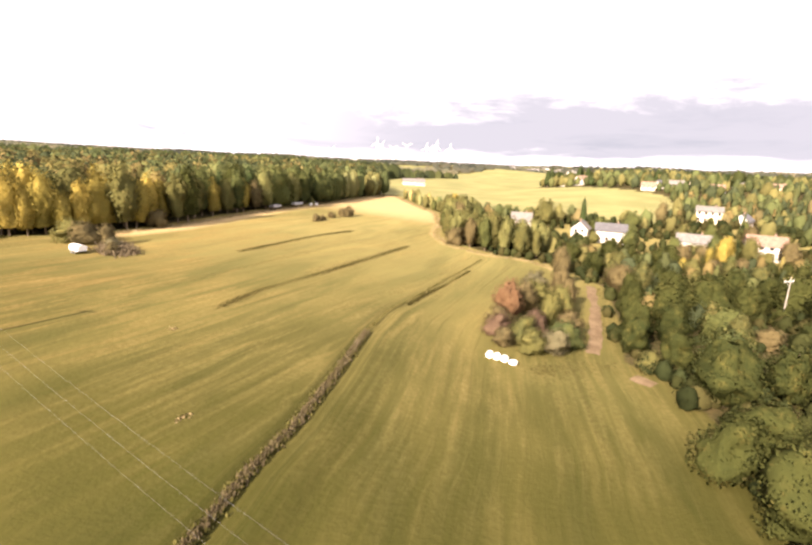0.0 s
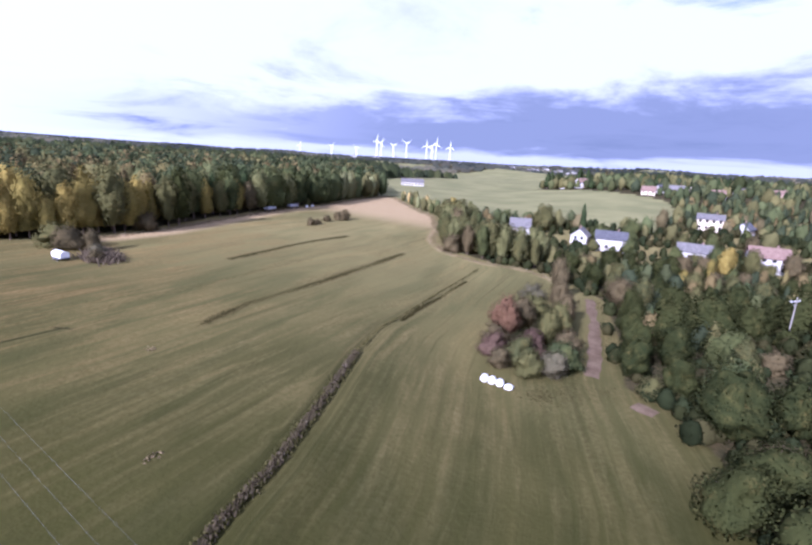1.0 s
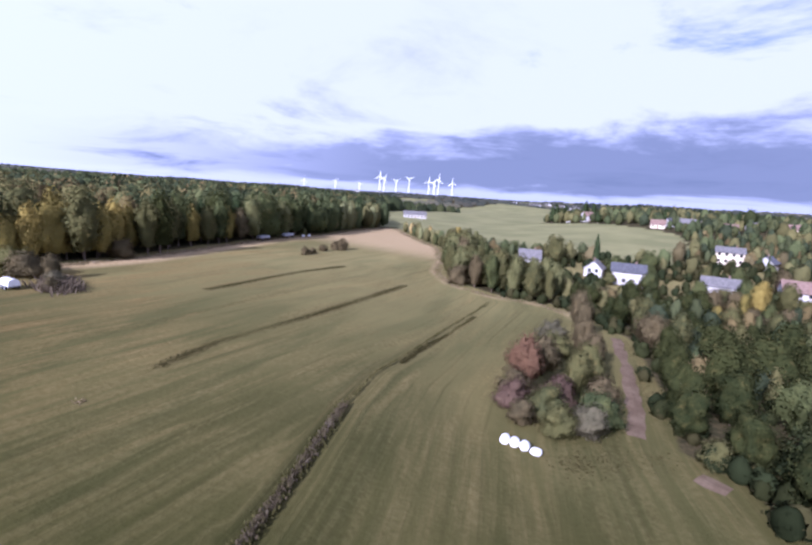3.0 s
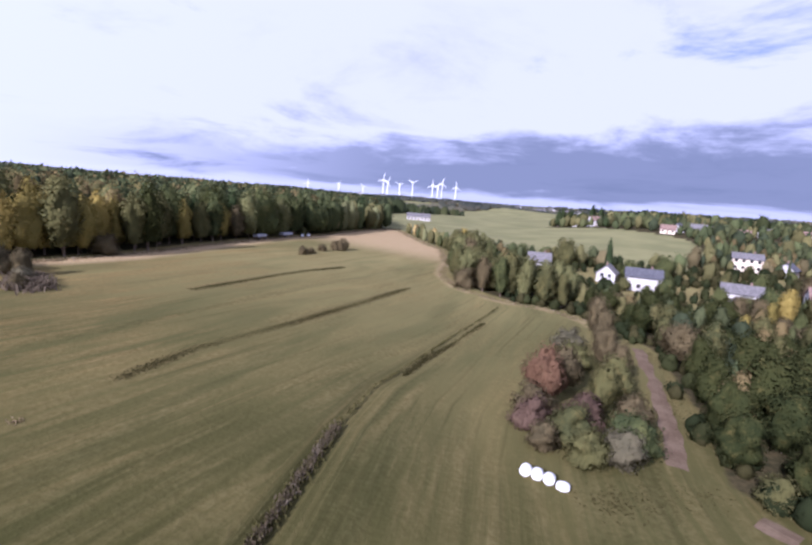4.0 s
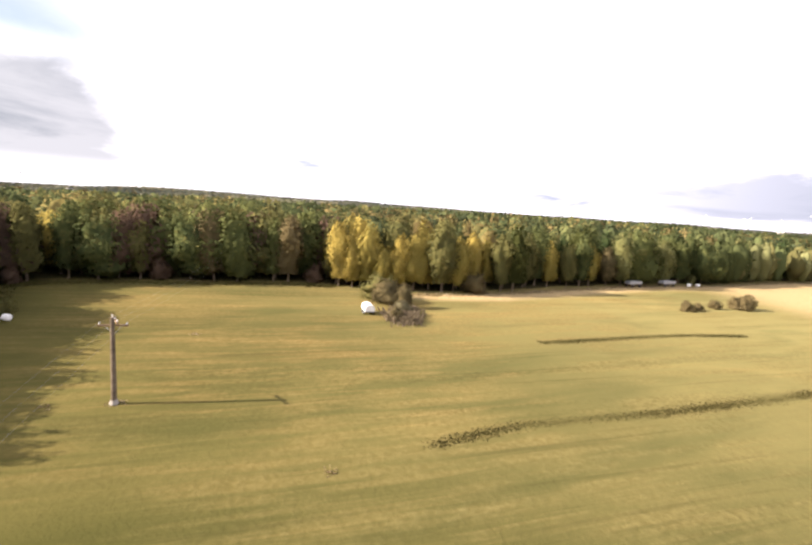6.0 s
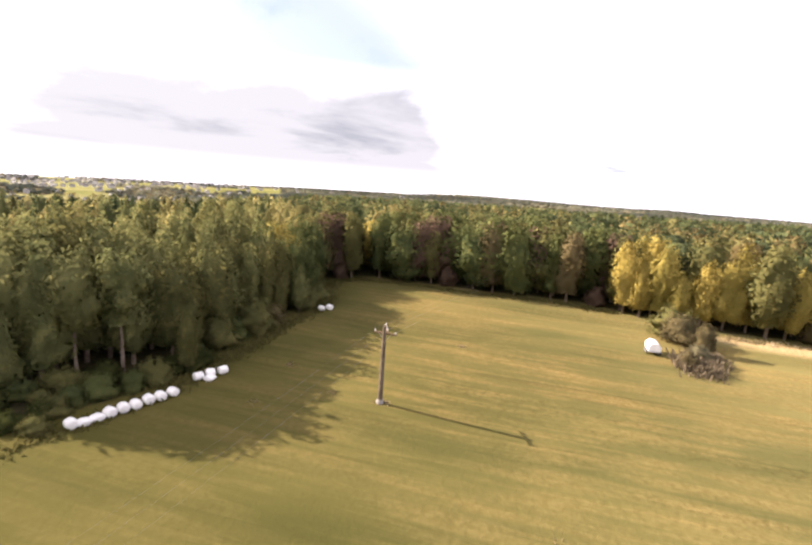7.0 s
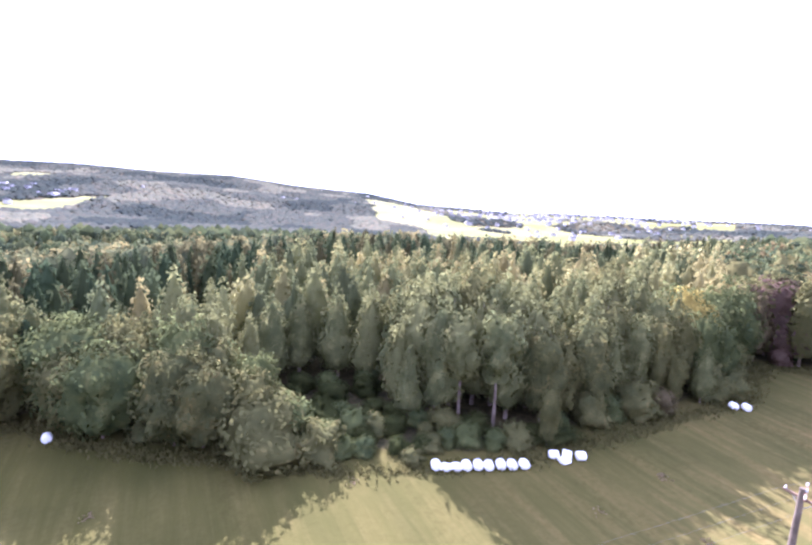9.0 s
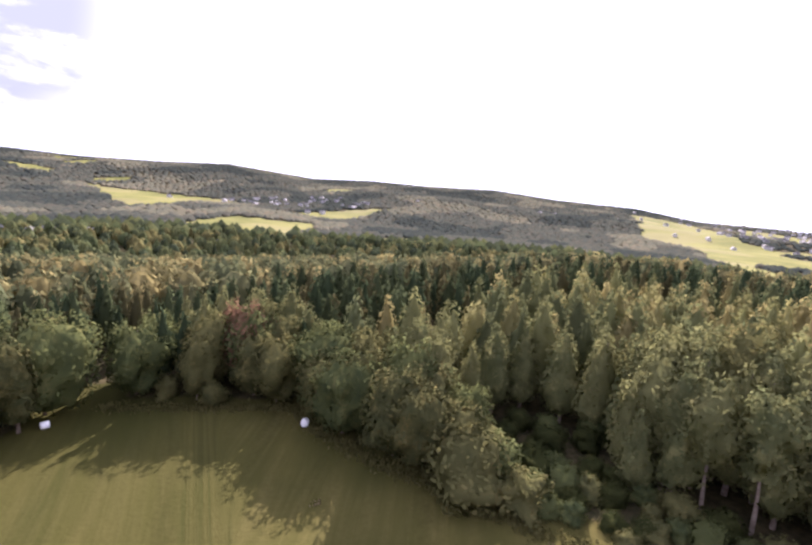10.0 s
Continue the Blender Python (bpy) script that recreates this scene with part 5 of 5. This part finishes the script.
# ---- power line ----
def utility_pole(x, y, tall, turn, mat, label, arms=((0.95, 0),)):
    """A pole with crossarms, each given by its drop below the top and its turn."""
    base = thing("utility_pole", label, "utility pole", "power line poles")
    bm = bmesh.new()
    add_tube(bm, [(0, 0, -0.3), (0, 0, tall * 0.5), (0, 0, tall)], [r * (1.0 if mat is POLE_WOOD else 0.5) for r in (0.28, 0.235, 0.19)], 12)
    part("pole", bm, mat, base)
    for drop, way in arms:
        z = tall - drop
        bm = bmesh.new()
        add_box(bm, 0, 0.22, z, 2.7, 0.14, 0.18, 0, 0.015)
        bmesh.ops.transform(bm, matrix=pose(0, 0, 0, 0, 0, way), verts=bm.verts)
        arm = part("crossarm", bm, TIMBER if mat is POLE_WOOD else METAL, base)
        for px in (-1.2, 0.0, 1.2):
            bm = bmesh.new()
            add_tube(bm, [(px, 0.22, z + 0.12), (px, 0.22, z + 0.2), (px, 0.22, z + 0.21), (px, 0.22, z + 0.34), (px, 0.22, z + 0.42)], [0.03, 0.03, 0.085, 0.07, 0.035], 8)
            bmesh.ops.transform(bm, matrix=pose(0, 0, 0, 0, 0, way), verts=bm.verts)
            part("insulator", bm, CERAMIC, arm)
    if mat is POLE_WOOD:
        bm = bmesh.new()
        add_tube(bm, [(0, 0, -0.2), (0, 0, 0.1), (0, 0, 0.45)], [0.46, 0.44, 0.32], 10)
        part("footing", bm, CONCRETE, base, "pale concrete footing")
    for s in (-1, 1):
        bm = bmesh.new()
        add_tube(bm, [(0, 0.22, tall - 1.75), (s * 0.7, 0.22, tall - 0.95)], [0.025, 0.025], 6)
        part("brace", bm, METAL, base)
    base.matrix_basis = pose(x, y, ground_z(x, y), 0, 0, turn)
    return base


POLE_A, POLE_B = (-52.4, 51.2), (26.0, -3.0)
line_turn = math.degrees(math.atan2(POLE_B[1] - POLE_A[1], POLE_B[0] - POLE_A[0])) + 90
utility_pole(*POLE_A, 8.7, line_turn, POLE_WOOD, "weathered wooden utility pole standing in the meadow", ((0.95, 0), (0.4, -62)))
utility_pole(*POLE_B, 8.7, line_turn, POLE_WOOD, "weathered wooden utility pole beside the low wood")
utility_pole(72.4, 87, 9.2, 20, CONCRETE, "pale grey utility pole among the trees")
POLE_C = (-133, 111)
utility_pole(*POLE_C, 8.7, line_turn, POLE_WOOD, "weathered wooden utility pole within the wood")
for start, end in ((POLE_A, POLE_B), (POLE_C, POLE_A)):
    for off in (-1.2, 0.0, 1.2):
        ca, sa = math.cos(radians(line_turn)), math.sin(radians(line_turn))
        bm = bmesh.new()
        pts = []
        for i in range(25):
            k = i / 24
            px, py = start[0] + (end[0] - start[0]) * k + ca * off, start[1] + (end[1] - start[1]) * k + sa * off
            pz = ground_z(*start) * (1 - k) + ground_z(*end) * k + 8.15 - 1.5 * 4 * k * (1 - k)
            pts.append((px, py, pz))
        add_tube(bm, pts, [0.004] * 25, 5)
        tagged(part("power_line", bm, WIRE), "thin sagging overhead power line wire", "power line", "power line wires")


# ---- houses ----
def house(x, y, turn, wide, deep, wall, ridge, plaster, tile, label, floors=1, group="village houses"):
    base = thing("house", label, "house", group)
    bm = bmesh.new()
    pts = [(-wide / 2, -deep / 2), (wide / 2, -deep / 2), (wide / 2, deep / 2), (-wide / 2, deep / 2)]
    low = [bm.verts.new((px, py, -0.6)) for px, py in pts]
    top = [bm.verts.new((px, py, wall)) for px, py in pts]
    peak = [bm.verts.new((-wide / 2, 0, wall + ridge)), bm.verts.new((wide / 2, 0, wall + ridge))]
    for i in range(4):
        k = (i + 1) % 4
        bm.faces.new((low[i], low[k], top[k], top[i]))
    bm.faces.new((top[3], top[0], peak[0])), bm.faces.new((top[1], top[2], peak[1]))
    part("wall", bm, plaster, base)
    slope = math.hypot(deep / 2, ridge)
    for s in (-1, 1):
        bm = bmesh.new()
        add_box(bm, 0, 0, 0, wide + 0.9, slope + 0.7, 0.18, 0, 0.03)
        tilt = math.degrees(math.atan2(ridge, deep / 2))
        bmesh.ops.transform(bm, matrix=pose(0, s * (deep / 4 + 0.18), wall + ridge / 2 - 0.12, -s * tilt, 0, 0), verts=bm.verts)
        part("roof", bm, tile, base)
    bm = bmesh.new()
    add_box(bm, wide * 0.22, deep * 0.1, wall + ridge * 0.5, 0.55, 0.55, ridge * 0.5 + 0.9, 0, 0.03)
    part("chimney", bm, CLAY, base)
    count = max(2, int(wide / 2.6))
    for f in range(floors):
        z = 0.9 + 2.7 * f
        for side in (-1, 1):
            for i in range(count):
                if side == -1 and f == 0 and i == count // 2:
                    bm = bmesh.new()
                    add_box(bm, -wide / 2 + wide * (i + 0.5) / count, side * (deep / 2 + 0.02), 0.05, 1.0, 0.10, 2.05, 0, 0.02)
                    part("door", bm, TIMBER, base)
                    continue
                px = -wide / 2 + wide * (i + 0.5) / count
                bm = bmesh.new()
                for ox, oz, sx, sz in ((0, -0.62, 1.2, 0.1), (0, 0.55, 1.2, 0.1), (-0.55, -0.55, 0.1, 1.1), (0.55, -0.55, 0.1, 1.1)):
                    add_box(bm, px + ox, side * (deep / 2 + 0.02), z + 0.65 + oz, sx, 0.12, sz)
                frame_ob = part("window", bm, TIMBER, base)
                bm = bmesh.new()
                add_box(bm, px, side * (deep / 2 + 0.01), z + 0.1, 1.0, 0.04, 1.1)
                part("pane", bm, PANE, frame_ob)
    for s in (-1, 1):
        for oy in (-deep * 0.2, deep * 0.2):
            bm = bmesh.new()
            add_box(bm, s * (wide / 2 + 0.02), oy, wall - 1.3, 0.08, 1.1, 1.2)
            part("window", bm, PANE, base)
    base.matrix_basis = pose(x, y, ground_z(x, y), 0, 0, turn)
    return base


house(78, 180, -21, 10.5, 7.5, 4.6, 2.3, PLASTER, SLATE, "white plastered house with a dark slate roof")
house(70, 189, 60, 7, 6, 3.0, 2.6, PLASTER, GREY_TILE, "small white outbuilding with a grey roof")
house(103.5, 170, -30, 10.5, 7.5, 3.3, 2.3, PLASTER, GREY_TILE, "low white house with a grey tiled roof", 1)
house(118, 155, -28, 10.5, 8, 5.0, 2.7, PLASTER, CLAY, "two-storey white house with a red-brown tiled roof", 2)
house(142, 225, -30, 10.5, 9, 5.2, 2.0, CREAM, GREY_TILE, "two-storey cream house with a shallow grey roof", 2)
house(47.5, 194, -12, 7.5, 6.5, 3.2, 3.0, PLASTER, GREY_TILE, "small white house behind the hedge trees")
house(151, 214, 40, 8, 6, 3.0, 2.4, PLASTER, SLATE, "white garden house with a dark roof")
for x, y, turn, w, wallm, tile, two in [(150, 456, -20, 9, PLASTER, CLAY, 1), (159, 442, 10, 9, PLASTER, CLAY, 2), (181, 466, -40, 9, CREAM, GREY_TILE, 1), (178, 358, -30, 9, CREAM, CLAY, 1), (195, 372, 15, 9, PLASTER, SLATE, 1),
                                        (191, 345, -35, 9, PLASTER, GREY_TILE, 2), (220, 369, -10, 9, CREAM, SLATE, 1), (221, 345, -45, 9, PLASTER, CLAY, 1), (249, 363, 30, 9, PLASTER, GREY_TILE, 1), (259, 298, -50, 12, PLASTER, GREY_TILE, 1),
                                        (274, 292, -50, 10, PLASTER, SLATE, 1), (278, 274, -30, 10, PLASTER, CLAY, 1), (274, 357, -25, 9, CREAM, CLAY, 1)]:
    look_roof = {CLAY: "red", GREY_TILE: "grey", SLATE: "dark"}[tile]
    look_wall = "white" if wallm is PLASTER else "cream"
    house(x, y, turn, w, 7.0, 2.8 * two - 0.4 * (two - 1), 3.0, wallm, tile, f"{look_wall} house with a {look_roof} roof on the ridge", two, "houses on the ridge")
house(8, 430, 4, 19, 9, 3.2, 2.4, PLASTER, GREY_TILE, "long white farm building beyond the fields", 1, "farm buildings")

# ridge trees between the houses
for i in range(170):
    k = random.random()
    x, y = 135 + 200 * k + random.uniform(-22, 22), 470 - 125 * k + random.uniform(-55, 75)
    if inside(x, y, CROP) or not clear_of(x, y, 7):
        continue
    kind, colour = choose({"round green": 4, "round olive": 4, "conifer spruce": 2, "tall olive": 1}).split()
    plant(kind, colour, x, y, random.uniform(7, 13), None, 1.05, "trees on the ridge", "among the houses on the ridge")

# the tall group at the ridge's west end and the lone tree above the houses
for x, y, kind, tall in [(138, 474, "conifer", 17), (143, 480, "conifer", 19), (147, 474, "round", 15), (153, 482, "conifer", 16), (160, 478, "round", 14), (166, 470, "conifer", 18), (170, 476, "conifer", 19), (174, 468, "conifer", 16), (150, 468, "round", 11), (262, 386, "round", 15)]:
    plant(kind, "spruce" if kind == "conifer" else "deep", x, y, tall, None, 1.1, "trees on the ridge", "standing tall on the ridge")

# the trees too far off to be told apart
BACK_TINTS = {"gold": (0.28, 0.23, 0.08), "needle": (0.19, 0.195, 0.085), "green": (0.095, 0.112, 0.045), "olive": (0.15, 0.142, 0.056), "yellow": (0.42, 0.32, 0.12), "orange": (0.25, 0.14, 0.065), "brown": (0.145, 0.122, 0.058), "grey": (0.18, 0.15, 0.10), "deep": (0.055, 0.065, 0.025)}
rng = np.random.default_rng(77)
back_shapes = [low_tree(301 + i, "round", 120, 0.055, True) for i in range(4)]
for colour, tint in BACK_TINTS.items():
    mine = np.array([t[:4] for t in set_back if t[4] == colour])
    if len(mine):
        joined_woods("hedgerow_trees", f"{LOOK[colour]} trees along the far hedges and in the village", mine, back_shapes, np.array([tint]), rng)

# ---- wind turbines on the skyline ----
def turbine(x, y, hub, arm, turn, spin):
    base = thing("wind_turbine", "white three-bladed wind turbine on the skyline", "wind turbine", "wind farm")
    bm = bmesh.new()
    add_tube(bm, [(0, 0, -2), (0, 0, hub)], [3.4, 2.4], 14)
    part("tower", bm, TURBINE, base)
    bm = bmesh.new()
    add_box(bm, 0, 1.0, hub - 1.6, 3.2, 9, 3.4, 0, 0.7)
    part("nacelle", bm, TURBINE, base)
    bm = bmesh.new()
    bmesh.ops.create_uvsphere(bm, u_segments=10, v_segments=8, radius=1.7, matrix=pose(0, -4.4, hub))
    part("hub", bm, TURBINE, base, flat=False)
    for i in range(3):
        bm = bmesh.new()
        add_tube(bm, [(0, 0, 0), (0.3, 0, arm * 0.2), (0.15, 0, arm * 0.6), (0, 0, arm)], [1.4, 2.6, 1.7, 0.5], 6)
        bmesh.ops.transform(bm, matrix=pose(0, -4.6, hub, 0, spin + 120 * i, 0) @ Matrix.Diagonal((1, 0.45, 1, 1)), verts=bm.verts)
        part("blade", bm, TURBINE, base)
    base.matrix_basis = pose(x, y, ground_z(x, y), 0, 0, turn)


for b, d, hub, spin in [(11.9, 3600, 62, 10), (8.4, 3500, 64, 40), (5.6, 3600, 62, 75), (3.3, 3000, 84, 5), (2.8, 3150, 80, 30), (1.4, 3300, 76, 58), (-0.1, 2950, 76, 60), (-2.4, 3200, 82, 2),
                        (-3.0, 2950, 66, 35), (-3.5, 3000, 84, 10), (-5.1, 3200, 80, 0), (87.1, 3300, 66, 20), (85.0, 3200, 70, 50), (83.6, 3400, 66, 90), (81.1, 3300, 66, 15), (74.1, 3500, 66, 70)]:
    turbine(-math.sin(radians(b)) * d, math.cos(radians(b)) * d, hub * 1.22, hub * 0.46, b, spin)


# ---- far villages across the valley ----
def far_houses(name, label, centre, spread, count, seed):
    """Small gabled houses too far to pick apart."""
    r = np.random.default_rng(seed)
    wall_v, wall_f, roof_v, roof_f = [], [], [], []
    for i in range(count):
        x, y = centre[0] + r.normal(0, spread[0]), centre[1] + r.normal(0, spread[1])
        a, w, dp, h = r.uniform(0, 3.14), r.uniform(9, 16), r.uniform(7, 10), r.uniform(4, 7)
        z = ground_z(x, y)
        c, s = math.cos(a), math.sin(a)
        at = lambda px, py, pz: (x + px * c - py * s, y + px * s + py * c, z + pz)
        k = len(wall_v)
        wall_v += [at(px, py, pz) for pz in (-1, h) for px, py in ((-w / 2, -dp / 2), (w / 2, -dp / 2), (w / 2, dp / 2), (-w / 2, dp / 2))] + [at(-w / 2, 0, h + 3), at(w / 2, 0, h + 3)]
        wall_f += [(k, k + 1, k + 5, k + 4), (k + 1, k + 2, k + 6, k + 5), (k + 2, k + 3, k + 7, k + 6), (k + 3, k, k + 4, k + 7), (k + 7, k + 4, k + 8), (k + 5, k + 6, k + 9)]
        k = len(roof_v)
        roof_v += [at(px, py, pz) for px, py, pz in ((-w / 2 - 0.4, -dp / 2 - 0.5, h - 0.3), (w / 2 + 0.4, -dp / 2 - 0.5, h - 0.3), (w / 2 + 0.4, 0, h + 3.2), (-w / 2 - 0.4, 0, h + 3.2), (-w / 2 - 0.4, dp / 2 + 0.5, h - 0.3), (w / 2 + 0.4, dp / 2 + 0.5, h - 0.3))]
        roof_f += [(k, k + 1, k + 2, k + 3), (k + 3, k + 2, k + 5, k + 4)]
    tagged(mesh_object(name, wall_v, wall_f, PLASTER), label, "houses", kind="stuff")
    tagged(mesh_object(name + "_roofs", roof_v, roof_f, GREY_TILE), "grey roofs of the far village", "roofs", kind="stuff")


def polar(b, d):
    return (CX0 - math.sin(radians(b)) * d, CY0 + math.cos(radians(b)) * d)


far_houses("valley_village", "white houses of a village down in the valley", polar(196, 640), (55, 30), 24, 71)
far_houses("hillside_village", "pale houses on the far hillside", polar(167, 1330), (150, 60), 40, 72)
far_houses("distant_town", "pale houses of a distant town", polar(110, 1880), (300, 300), 240, 73)
far_houses("distant_town", "pale houses of a distant town on the plain", polar(105, 2350), (160, 260), 90, 74)
far_houses("valley_cottage", "small white house by the valley wood", polar(176.5, 560), (3, 3), 1, 76)
far_houses("plain_village", "pale houses far off beyond the fields", polar(347, 1350), (240, 60), 26, 75)
